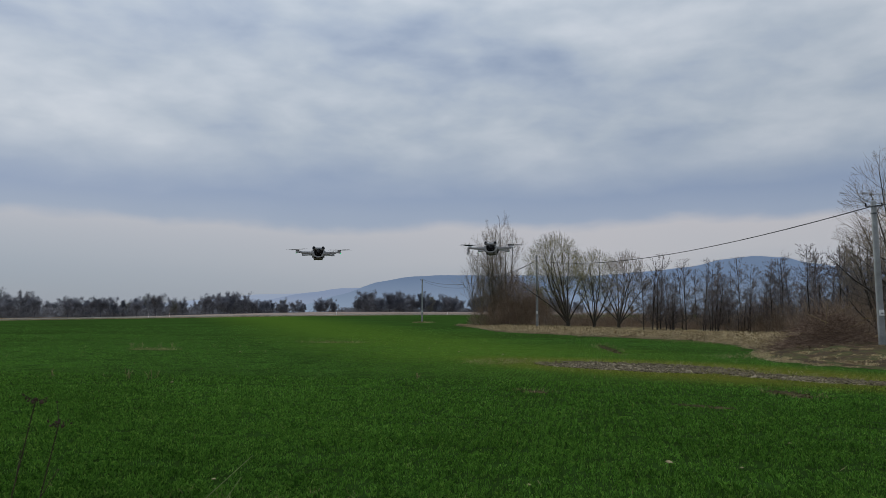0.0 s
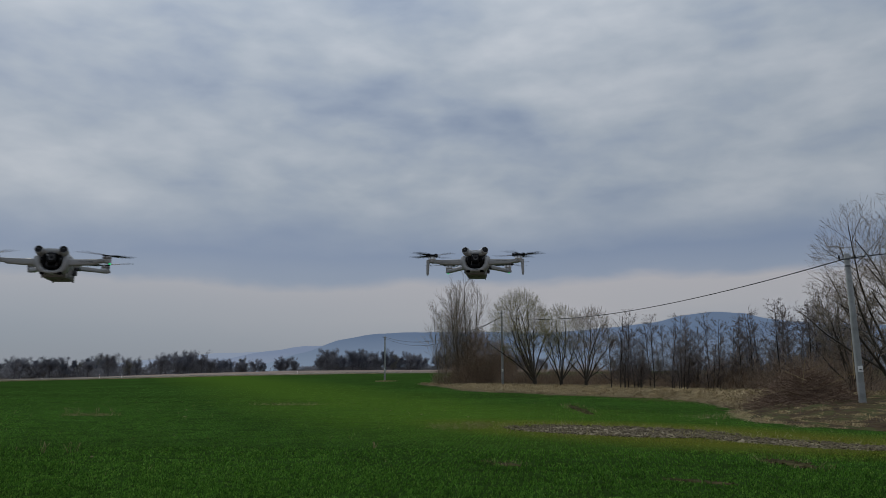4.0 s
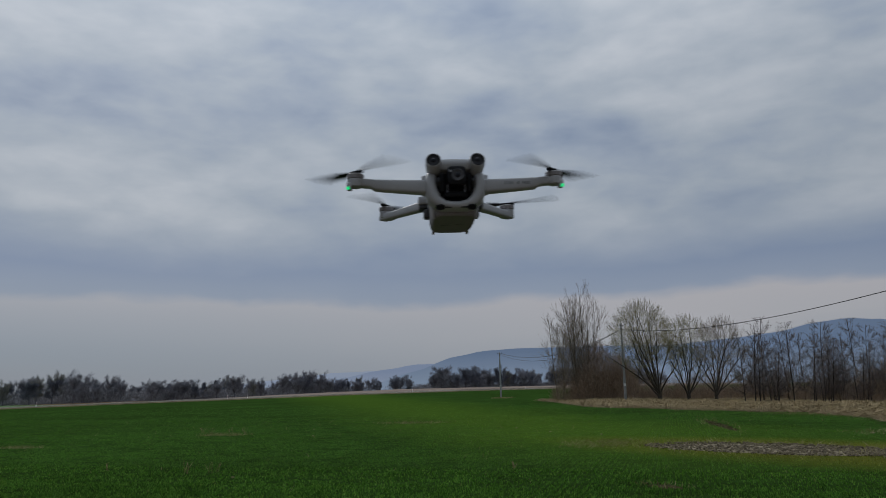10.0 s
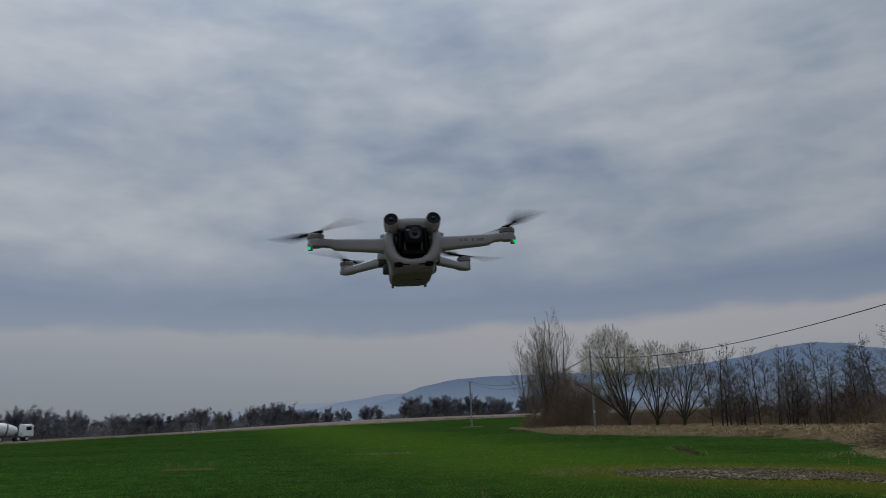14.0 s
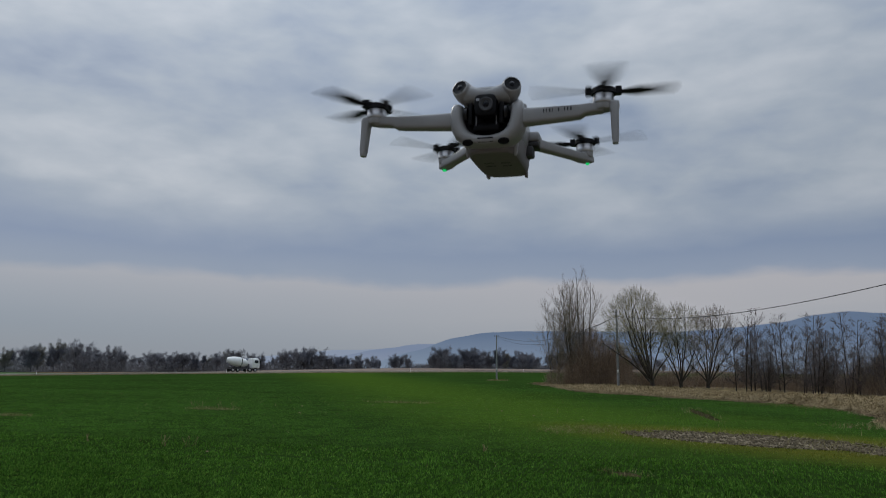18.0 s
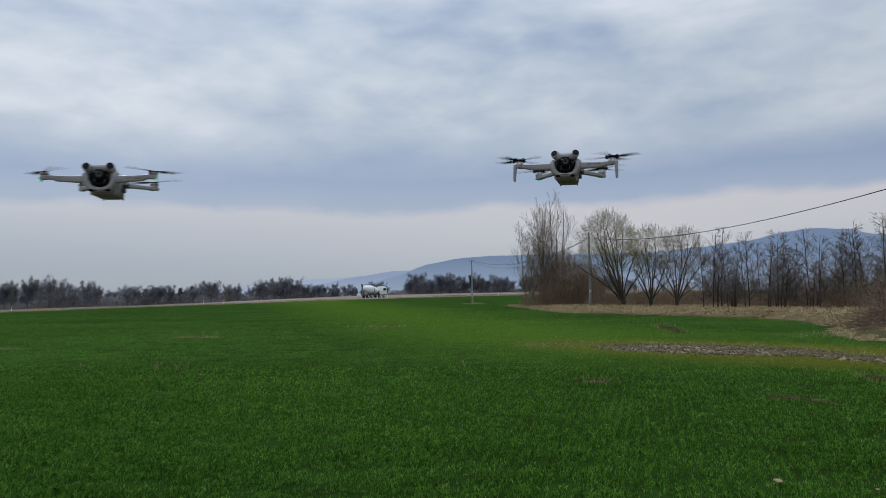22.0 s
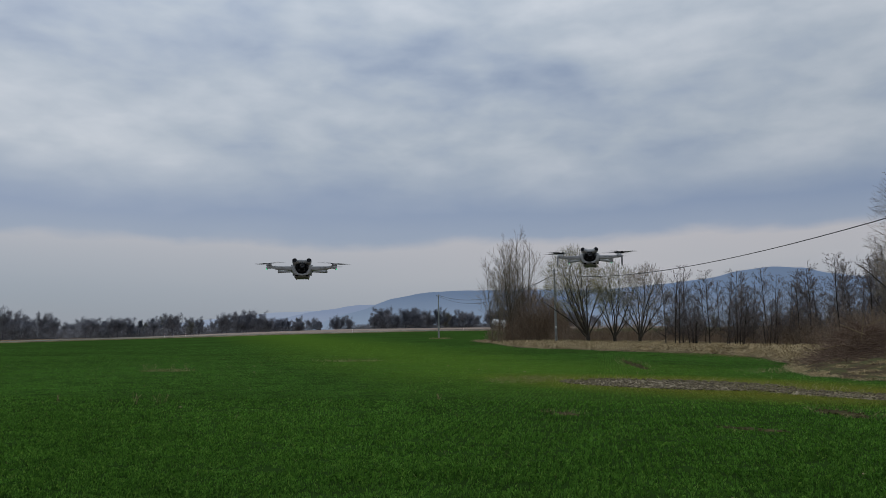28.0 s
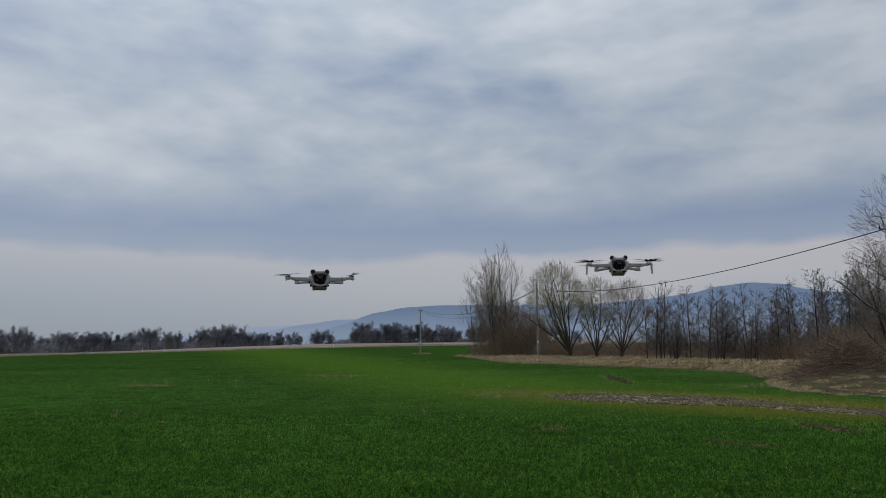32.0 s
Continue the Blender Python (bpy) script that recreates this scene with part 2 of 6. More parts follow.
def blade_material(name, spread, gain):
    """spread: how far single blades stray from the mean shade; gain: scales the colour, tuned brighter near by, darker
    far off.
    """
    m = bpy.data.materials.new(name)
    m.use_nodes = True
    n = Nodes(m.node_tree)
    at, col, fine, patchy, margin = field_colour(n, (0.056 * gain, 0.142 * gain, 0.019 * gain), (0.100 * gain, 0.236 * gain, 0.033 * gain), (0.134 * gain, 0.242 * gain, 0.032 * gain), (0.23 * gain, 0.205 * gain, 0.036 * gain))
    rand = n.add("ShaderNodeNewGeometry").outputs["Random Per Island"]
    col = n.mix(1.0, col, n.ramp(rand, *((at, tuple(1 + (c - 1) * spread for c in tone)) for at, tone in ((0.0, (0.25, 0.28, 0.25)), (0.5, (0.95, 0.95, 0.95)), (0.92, (1.75, 1.65, 1.7)), (1.0, (3.2, 2.1, 2.9))))), "MULTIPLY")
    front = n.add("ShaderNodeBsdfPrincipled", {"Base Color": col, "Roughness": 0.6, "Specular IOR Level": 0.12})
    back = n.add("ShaderNodeBsdfTranslucent", {"Color": col})
    n.add("ShaderNodeOutputMaterial", {0: n.add("ShaderNodeMixShader", {0: 0.45, 1: front.outputs[0], 2: back.outputs[0]}).outputs[0]})
    return m


def island_material(name, *stops, rough=0.9, lo=0.0, hi=1.0):
    """Each loose piece of the mesh takes its own shade."""
    m = bpy.data.materials.new(name)
    m.use_nodes = True
    n = Nodes(m.node_tree)
    rand = n.add("ShaderNodeNewGeometry").outputs["Random Per Island"]
    at = n.add("ShaderNodeTexCoord").outputs["Object"]
    fac = n.math("ADD", n.math("MULTIPLY", rand, 0.7), n.math("MULTIPLY", n.noise(at, 0.6, 3.0), 0.3))
    col = n.ramp(fac, *stops)
    shader = n.add("ShaderNodeBsdfPrincipled", {"Base Color": col, "Roughness": rough, "Specular IOR Level": 0.2})
    n.add("ShaderNodeOutputMaterial", {0: shader.outputs[0]})
    return m


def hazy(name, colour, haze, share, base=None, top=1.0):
    """Far land: its own colour mixed with a painted glow that stands in for blue haze."""
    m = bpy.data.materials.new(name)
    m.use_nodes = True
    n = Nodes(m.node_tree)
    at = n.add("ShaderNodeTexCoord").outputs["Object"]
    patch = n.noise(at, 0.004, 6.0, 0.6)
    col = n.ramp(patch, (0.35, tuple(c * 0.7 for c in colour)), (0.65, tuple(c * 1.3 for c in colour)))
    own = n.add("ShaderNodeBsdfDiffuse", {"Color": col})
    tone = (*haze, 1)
    # the painted haze changes from base tone at the foot to haze tone above
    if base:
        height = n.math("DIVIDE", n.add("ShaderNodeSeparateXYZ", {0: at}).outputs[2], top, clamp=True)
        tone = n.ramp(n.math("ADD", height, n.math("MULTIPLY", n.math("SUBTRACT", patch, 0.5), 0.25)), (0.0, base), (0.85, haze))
    haze_glow = n.add("ShaderNodeEmission", {"Color": tone, "Strength": 1.0})
    n.add("ShaderNodeOutputMaterial", {0: n.add("ShaderNodeMixShader", {0: share, 1: own.outputs[0], 2: haze_glow.outputs[0]}).outputs[0]})
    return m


SHELL = material("grey_plastic_shell", (0.28, 0.28, 0.28), 0.38, vary=0.03, scale=60, bump=0.08, bump_scale=900)
# darker, warmer copy of the shell: underside shade painted in, green bounce offset
SHELL_SHADED = material("grey_plastic_shaded", (0.155, 0.142, 0.14), 0.55, vary=0.03, scale=60, bump=0.1, bump_scale=900)
BLACK = material("black_plastic", (0.006, 0.006, 0.007), 0.5, vary=0.1, scale=80, spec=0.12)
GLOSS = material("black_gloss", (0.006, 0.006, 0.008), 0.22, vary=0.05, scale=80, spec=0.35)
HINGE = material("dark_grey_hinge", (0.035, 0.035, 0.038), 0.6, vary=0.08, scale=80)
LENS = material("lens_glass", (0.004, 0.005, 0.009), 0.14, vary=0.05, scale=80, spec=0.2)
BLADE = material("propeller_blade", (0.008, 0.008, 0.010), 0.5, vary=0.1, scale=80, spec=0.25)
SILVER = material("brushed_alloy", (0.55, 0.55, 0.56), 0.32, metal=0.9, vary=0.05, scale=90)
INK = material("dark_ink", (0.05, 0.05, 0.055), 0.6, vary=0.05, scale=80)
LED = glow("green_led", (0.02, 1.0, 0.32), 0.9)
LED_DIM = glow("green_led_small", (0.02, 1.0, 0.25), 0.6)
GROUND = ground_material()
WHEAT = blade_material("wheat_blade", 0.9, 1.10)
WHEAT_FAR = blade_material("wheat_blade_far", 0.42, 0.93)
SOIL = island_material("wet_soil", (0.1, (0.034, 0.025, 0.011)), (0.5, (0.080, 0.062, 0.035)), (0.85, (0.15, 0.122, 0.075)))
MUD = material("bare_wet_soil", (0.098, 0.077, 0.047), 0.95, vary=0.36, scale=2.4, bump=1.0, bump_scale=9.0, tint=(0.20, 0.165, 0.112), spec=0.06)
DARK_SOIL = material("dark_churned_soil", (0.022, 0.019, 0.008), 0.95, vary=0.30, scale=4.0, bump=0.9, bump_scale=20.0, tint=(0.052, 0.044, 0.020), spec=0.02)
STRAW = island_material("dry_grass", (0.1, (0.12, 0.086, 0.042)), (0.5, (0.26, 0.197, 0.10)), (0.9, (0.43, 0.335, 0.19)))
def bank_material():
    m = material("matted_dead_grass", (0.150, 0.108, 0.052), 0.95, vary=0.34, scale=1.2, bump=1.0, bump_scale=7.0, tint=(0.24, 0.18, 0.088), spec=0.1)
    shader = [node for node in m.node_tree.nodes if node.type == "BSDF_PRINCIPLED"][0]
    tan = shader.inputs["Base Color"].links[0].from_socket
    n = Nodes(m.node_tree, False)
    at = n.add("ShaderNodeNewGeometry").outputs["Position"]
    y = n.add("ShaderNodeSeparateXYZ", {0: at}).outputs[1]
    trampled = n.math("SUBTRACT", 1.0, n.math("DIVIDE", n.math("SUBTRACT", n.math("ADD", y, n.math("MULTIPLY", n.noise(at, 0.35, 3.0), 12.0)), 48.0), 5.0, clamp=True))
    earth = n.ramp(n.noise(at, 1.1, 5.0, 0.65), (0.35, (0.024, 0.016, 0.009)), (0.48, (0.055, 0.036, 0.018)), (0.58, (0.050, 0.055, 0.016)), (0.66, (0.090, 0.064, 0.032)), (0.76, (0.19, 0.14, 0.07)))
    n.put(shader.inputs["Base Color"], n.mix(trampled, tan, earth))
    return m


BANK = bank_material()
BROWN = island_material("brown_twigs", (0.1, (0.125, 0.086, 0.060)), (0.5, (0.25, 0.178, 0.125)), (0.9, (0.42, 0.32, 0.225)))
HEAP = island_material("cut_branches", (0.1, (0.075, 0.046, 0.032)), (0.6, (0.15, 0.098, 0.068)), (0.95, (0.26, 0.185, 0.125)))
WEED = island_material("dried_weed_stem", (0.1, (0.030, 0.020, 0.014)), (0.9, (0.075, 0.052, 0.036)))
STALK = material("pale_grass_stem", (0.20, 0.24, 0.09), 0.7, vary=0.15, scale=20)
STUBBLE = island_material("bleached_stubble", (0.1, (0.13, 0.115, 0.040)), (0.5, (0.24, 0.21, 0.085)), (0.9, (0.42, 0.37, 0.19)))
STEMS = island_material("grey_brown_stems", (0.1, (0.16, 0.125, 0.098)), (0.9, (0.38, 0.305, 0.23)))
BARK = material("grey_brown_bark", (0.17, 0.145, 0.115), 0.95, vary=0.3, scale=3.0, bump=0.8, bump_scale=25, per_object=0.4)
BARK_WILLOW = material("dark_willow_bark", (0.080, 0.068, 0.052), 0.95, vary=0.3, scale=3.0, bump=0.8, bump_scale=25, per_object=0.3)
BARK_DARK = material("dark_alder_bark", (0.062, 0.052, 0.044), 0.95, vary=0.3, scale=3.0, bump=0.8, bump_scale=25, per_object=0.4)
TWIG = island_material("bare_twigs", (0.1, (0.15, 0.122, 0.095)), (0.9, (0.32, 0.265, 0.20)))
TWIG_GREEN = island_material("budding_twigs", (0.1, (0.125, 0.112, 0.058)), (0.9, (0.33, 0.30, 0.155)))
TWIG_DARK = island_material("alder_twigs", (0.1, (0.085, 0.070, 0.066)), (0.9, (0.20, 0.165, 0.15)))
CONCRETE = material("weathered_concrete", (0.245, 0.25, 0.245), 0.9, vary=0.16, scale=2.0, bump=0.4, bump_scale=40)
CABLE = material("black_cable", (0.02, 0.02, 0.02), 0.6)
TARMAC = material("pale_worn_asphalt", (0.27, 0.245, 0.20), 0.9, vary=0.15, scale=0.4)
WHITE = material("white_truck_paint", (0.86, 0.86, 0.85), 0.4, vary=0.05, scale=1.5)
STEEL = material("grey_steel", (0.12, 0.12, 0.13), 0.5, vary=0.1, scale=2.0)
RUBBER = material("black_rubber", (0.02, 0.02, 0.02), 0.85)
GLASS = material("dark_window", (0.02, 0.025, 0.03), 0.08, vary=0.05)
STONE = material("pale_stone", (0.26, 0.21, 0.12), 0.95, vary=0.25, scale=12, bump=0.5, bump_scale=50, spec=0.1)
SIGN = material("white_sign_plate", (0.7, 0.7, 0.68), 0.6, vary=0.08)
RED = material("red_paint", (0.45, 0.05, 0.04), 0.6)
# far tree colours are lightened: distance haze is painted into the base colour
FAR_BARK = material("far_bark_hazed", (0.15, 0.15, 0.17), 1.0, vary=0.2, scale=0.3, spec=0.0)
FAR_CROWN = material("far_twigs_hazed", (0.255, 0.258, 0.285), 1.0, vary=0.3, scale=0.25, spec=0.0, per_object=0.35)
FAR_PALE = material("far_pale_twigs_hazed", (0.22, 0.216, 0.19), 1.0, vary=0.3, scale=0.25, spec=0.0, per_object=0.2)
FAR_DARK = material("far_fir_hazed", (0.18, 0.19, 0.225), 1.0, vary=0.3, scale=0.25, spec=0.0, per_object=0.3)
FAR_BUSH = material("far_undergrowth_hazed", (0.215, 0.212, 0.225), 1.0, vary=0.35, scale=0.08, spec=0.0)
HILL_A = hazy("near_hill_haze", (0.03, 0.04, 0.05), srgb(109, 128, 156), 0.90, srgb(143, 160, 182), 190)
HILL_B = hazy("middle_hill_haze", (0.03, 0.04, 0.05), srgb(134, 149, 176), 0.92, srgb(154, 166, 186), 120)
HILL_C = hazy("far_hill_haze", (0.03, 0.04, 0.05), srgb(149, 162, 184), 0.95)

# ---- mesh helpers ----
def mesh_of(name, verts, faces, mat=None, smooth=False):
    me = bpy.data.meshes.new(name)
    me.from_pydata(verts, [], faces)
    if mat:
        me.materials.append(mat)
    if smooth:
        me.polygons.foreach_set("use_smooth", [True] * len(me.polygons))
    me.update()
    return me


def tri_mesh(name, points, mat):
    """A mesh of loose triangles or quads; points: array (faces, corners, 3)."""
    count, corners = points.shape[:2]
    me = bpy.data.meshes.new(name)
    me.vertices.add(count * corners)
    me.vertices.foreach_set("co", points.reshape(-1).astype(np.float32))
    me.loops.add(count * corners)
    me.loops.foreach_set("vertex_index", np.arange(count * corners, dtype=np.int32))
    me.polygons.add(count)
    me.polygons.foreach_set("loop_start", np.arange(0, count * corners, corners, dtype=np.int32))
    me.materials.append(mat)
    me.update(calc_edges=True)
    return me


def part(name, bm, mat, parent, label="", smooth=True, m=None):
    """Links a bmesh or a mesh as one mesh object under a thing or a part."""
    if isinstance(bm, bmesh.types.BMesh):
        me = bpy.data.meshes.new(name)
        bmesh.ops.recalc_face_normals(bm, faces=bm.faces)
        bm.to_mesh(me)
        bm.free()
        me.materials.append(mat)
        if smooth:
            me.polygons.foreach_set("use_smooth", [True] * len(me.polygons))
            me.set_sharp_from_angle(angle=radians(38))
    else:
        me = bm
    ob = new(name, me)
    ob.parent = parent
    if m is not None:
        ob.matrix_basis = m
    if label:
        ob["label"] = label
    return ob


def box(bm, x0, x1, y0, y1, z0, z1, bevel=0.0, segments=2):
    vs = bmesh.ops.create_cube(bm, size=1.0, matrix=Matrix.Translation(((x0 + x1) / 2, (y0 + y1) / 2, (z0 + z1) / 2)) @ Matrix.Diagonal((x1 - x0, y1 - y0, z1 - z0, 1)))["verts"]
    if bevel:
        es = list({e for v in vs for e in v.link_edges})
        bmesh.ops.bevel(bm, geom=es, offset=bevel, segments=segments, affect="EDGES", profile=0.5)
    return bm


def rod(bm, a, b, r0, r1=None, sides=12, caps=True):
    a, b = Vector(a), Vector(b)
    d = b - a
    m = Matrix.Translation((a + b) / 2) @ d.to_track_quat("Z", "Y").to_matrix().to_4x4()
    bmesh.ops.create_cone(bm, cap_ends=caps, segments=sides, radius1=r0, radius2=r0 if r1 is None else r1, depth=d.length, matrix=m)
    return bm


def ring_points(c, ax, ay, hw, hh, count=20, power=2.6):
    c, ax, ay = Vector(c), Vector(ax), Vector(ay)
    out = []
    for i in range(count):
        a = 2 * math.pi * i / count
        u, v = math.cos(a), math.sin(a)
        u = math.copysign(abs(u) ** (2 / power), u)
        v = math.copysign(abs(v) ** (2 / power), v)
        out.append(c + ax * (u * hw) + ay * (v * hh))
    return out


def loft(bm, rings, cap=True):
    """Skins a row of rings of equally many points."""
    rows = [[bm.verts.new(p) for p in ring] for ring in rings]
    k = len(rows[0])
    for a, b in zip(rows, rows[1:]):
        for i in range(k):
            bm.faces.new((a[i], a[(i + 1) % k], b[(i + 1) % k], b[i]))
    if cap:
        bm.faces.new(rows[0][::-1])
        bm.faces.new(rows[-1])
    return bm


def along_y(bm, sections, count=24):
    """sections: (y, x, z, half width, half height, power)"""
    return loft(bm, [ring_points((x, y, z), (1, 0, 0), (0, 0, 1), w, h, count, p) for y, x, z, w, h, p in sections])


# ---- land ----
def land(x, y):
    """Height of the ground: level near the camera, rising gently towards the road."""
    t = min(max((y - 60.0) / 210.0, 0.0), 1.0)
    bumps = 0.03 * (noise.noise((x * 0.12, y * 0.12, 0.0))) + 0.06 * noise.noise((x * 0.03, y * 0.03, 4.0))
    dip = min(max((-x - 60.0) / 75.0, 0.0), 1.15)
    return 1.3 * t - 0.7 * dip * dip * min(1.0, max(0.0, (y - 60.0) / 60.0)) + bumps * min(1.0, max(0.0, (y - 9) / 10))


CAM = Vector((5.5, 6.8, 1.74))


def seen_at(bearing, distance):
    """A place on the land at x/y bearing and distance from the camera's stand."""
    y = distance / math.hypot(1, bearing)
    return CAM.x + bearing * y, CAM.y + y


def spread(a, b, first, grow):
    """Steps from a to b that grow from first."""
    out, step = [a], first
    while out[-1] < b:
        out.append(out[-1] + step)
        step *= grow
    return out


xs = spread(4, 4600, 0.8, 1.045)
xs = sorted([8 - v for v in xs] + xs[0:])
ys = [-v for v in spread(6, 4600, 3, 1.35)][::-1] + spread(4, 4600, 0.7, 1.03)
verts = [(x, y, land(x, y)) for y in ys for x in xs]
w = len(xs)
faces = [(j * w + i, j * w + i + 1, (j + 1) * w + i + 1, (j + 1) * w + i) for j in range(len(ys) - 1) for i in range(w - 1)]
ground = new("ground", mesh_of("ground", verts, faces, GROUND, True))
tagged(ground, "green winter wheat field with sparse yellowish strips", "field", kind="structure")

ROAD_A, ROAD_D = Vector((-123.5, 159.8)), Vector((0.471, 0.882))


def ribbon(name, mat, s0, s1, off0, off1, rise, label, category, back=None):
    """A strip along the road's line, between two offsets from it; back: the rise at its far edge."""
    side = Vector((-ROAD_D.y, ROAD_D.x))
    verts, faces = [], []
    steps = int((s1 - s0) / 6)
    for i in range(steps + 1):
        c = ROAD_A + ROAD_D * (s0 + 6 * i)
        near, away = rise, rise
        if back is not None:
            run_in = min(1.0, 6 * (i if s1 > 100 else steps - i) / 130)
            near, away = 0.05 + (rise - 0.05) * run_in, 0.05 + (back - 0.05) * run_in
        for o, z in ((off0, -0.15), (off0 + 0.3, near), (off1 - 0.3, away), (off1, -0.15)):
            p = c + side * o
            verts.append((p.x, p.y, land(p.x, p.y) + z))
    for i in range(steps):
        for k in range(3):
            a = 4 * i + k
            faces.append((a, a + 4, a + 5, a + 1))
    ob = new(name, mesh_of(name, verts, faces, mat, False))
    return tagged(ob, label, category, kind="structure")


ribbon("road", TARMAC, -260, 420, -3.2, 3.2, 0.45, "pale worn asphalt country road beyond the field", "road")
DIRT = material("fallow_field_soil", (0.155, 0.108, 0.076), 0.95, vary=0.2, scale=0.05)
VERGE_FAR = material("dry_roadside_grass", (0.17, 0.13, 0.065), 0.95, vary=0.3, scale=0.5, bump=0.6, bump_scale=6)
ribbon("verge", VERGE_FAR, -260, 420, -6.0, -3.4, 0.22, "dry brownish grass verge along the road", "verge")
ribbon("fallow_strip", DIRT, 12, 420, 6.0, 60.0, 0.6, "reddish brown fallow field beyond the road", "field", 1.55)
SOWN = material("sown_field_green", (0.085, 0.135, 0.055), 0.95, vary=0.2, scale=0.06, spec=0.05)
ribbon("sown_strip", SOWN, -260, 10, 6.0, 60.0, 0.6, "pale green sown field beyond the road", "field", 0.95)


def ridge(name, mat, distance, profile, label):
    """A range of hills as an open arc with its back sloping down, fitted to the camera's view; profile: elevation by
    bearing angle.
    """
    verts, faces = [], []
    angles = [radians(-75 + 0.5 * i) for i in range(301)]
    for a in angles:
        e = max(profile(a), -0.002) + 0.0008 * noise.noise((a * 60, distance * 0.01, 0)) + 0.0004 * noise.noise((a * 220, 1, 0))
        for k, (d, h) in enumerate(((distance * 0.93, -6), (distance * 0.97, 0.62 * e * distance), (distance, e * distance), (distance * 1.06, -6))):
            verts.append((CAM.x + math.sin(a) * d, CAM.y + math.cos(a) * d, 1.74 + h))
    for i in range(len(angles) - 1):
        for k in range(3):
            faces.append((4 * i + k, 4 * i + 4 + k, 4 * i + 5 + k, 4 * i + 1 + k))
    ob = new(name, mesh_of(name, verts, faces, mat, True))
    return tagged(ob, label, "hills", kind="structure")


def curve(points):
    """Smooth interpolation through (bearing x/y, elevation)."""
    ks = [math.atan(b) for b, e in points]
    es = [e for b, e in points]

    def at(a):
        if a <= ks[0]:
            return es[0]
        for i in range(len(ks) - 1):
            if a <= ks[i + 1]:
                t = (a - ks[i]) / (ks[i + 1] - ks[i])
                t = t * t * (3 - 2 * t) * 0.5 + t * 0.5
                return es[i] + (es[i + 1] - es[i]) * t
        return es[-1]
    return at


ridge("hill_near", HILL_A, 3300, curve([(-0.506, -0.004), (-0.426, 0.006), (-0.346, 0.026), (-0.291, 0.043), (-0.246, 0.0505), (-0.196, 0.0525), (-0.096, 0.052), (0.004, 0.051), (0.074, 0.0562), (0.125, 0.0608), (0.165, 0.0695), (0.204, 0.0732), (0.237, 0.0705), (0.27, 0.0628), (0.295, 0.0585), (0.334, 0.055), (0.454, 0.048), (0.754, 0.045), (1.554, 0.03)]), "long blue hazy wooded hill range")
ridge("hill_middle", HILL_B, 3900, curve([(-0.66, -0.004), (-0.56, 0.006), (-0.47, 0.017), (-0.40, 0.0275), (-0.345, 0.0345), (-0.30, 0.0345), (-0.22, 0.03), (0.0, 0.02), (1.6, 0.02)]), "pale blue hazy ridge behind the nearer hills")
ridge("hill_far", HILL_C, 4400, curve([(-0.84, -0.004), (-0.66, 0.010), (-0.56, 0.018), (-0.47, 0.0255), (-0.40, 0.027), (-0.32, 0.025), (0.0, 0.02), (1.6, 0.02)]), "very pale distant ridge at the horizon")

# ---- trees ----
class Sticks:
    """Collects tapered sticks and turns them into one mesh."""

    def __init__(self):
        self.a, self.b, self.r, self.s = [], [], [], []

    def put(self, a, b, r0, r1):
        self.a.append(a), self.b.append(b), self.r.append(r0), self.s.append(r1)

    def mesh(self, name, mat, sides=4):
        a, b = np.array(self.a, float), np.array(self.b, float)
        r, s = np.array(self.r, float), np.array(self.s, float)
        d = b - a
        d /= np.maximum(np.linalg.norm(d, axis=1, keepdims=True), 1e-6)
        ref = np.where(np.abs(d[:, 2:3]) > 0.9, np.array([[1.0, 0, 0]]), np.array([[0, 0, 1.0]]))
        u = np.cross(d, ref)
        u /= np.linalg.norm(u, axis=1, keepdims=True)
        v = np.cross(d, u)
        k = len(a)
        ang = 2 * np.pi * np.arange(sides) / sides
        ring = u[:, None, :] * np.cos(ang)[None, :, None] + v[:, None, :] * np.sin(ang)[None, :, None]
        lower = a[:, None, :] + ring * r[:, None, None]
        upper = b[:, None, :] + ring * s[:, None, None]
        co = np.concatenate((lower, upper), axis=1).reshape(-1, 3)
        base = (np.arange(k) * 2 * sides)[:, None, None]
        i = np.arange(sides)
        quad = np.stack((i, (i + 1) % sides, sides + (i + 1) % sides, sides + i), axis=1)[None]
        idx = (base + quad).reshape(-1, 4)
        me = bpy.data.meshes.new(name)
        me.vertices.add(len(co))
        me.vertices.foreach_set("co", co.reshape(-1).astype(np.float32))
        me.loops.add(idx.size)
        me.loops.foreach_set("vertex_index", idx.reshape(-1).astype(np.int32))
        me.polygons.add(len(idx))
        me.polygons.foreach_set("loop_start", np.arange(0, idx.size, 4, dtype=np.int32))
        me.polygons.foreach_set("use_smooth", [True] * len(idx))
        me.materials.append(mat)
        me.update(calc_edges=True)
        return me


def bent(d, amount, rng):
    return (d + Vector((rng.uniform(-1, 1), rng.uniform(-1, 1), rng.uniform(-1, 1))) * amount).normalized()


def side_of(d, rng):
    s = d.cross(Vector((rng.uniform(-1, 1), rng.uniform(-1, 1), rng.uniform(-1, 1))))
    return s.normalized() if s.length > 1e-4 else Vector((1, 0, 0))


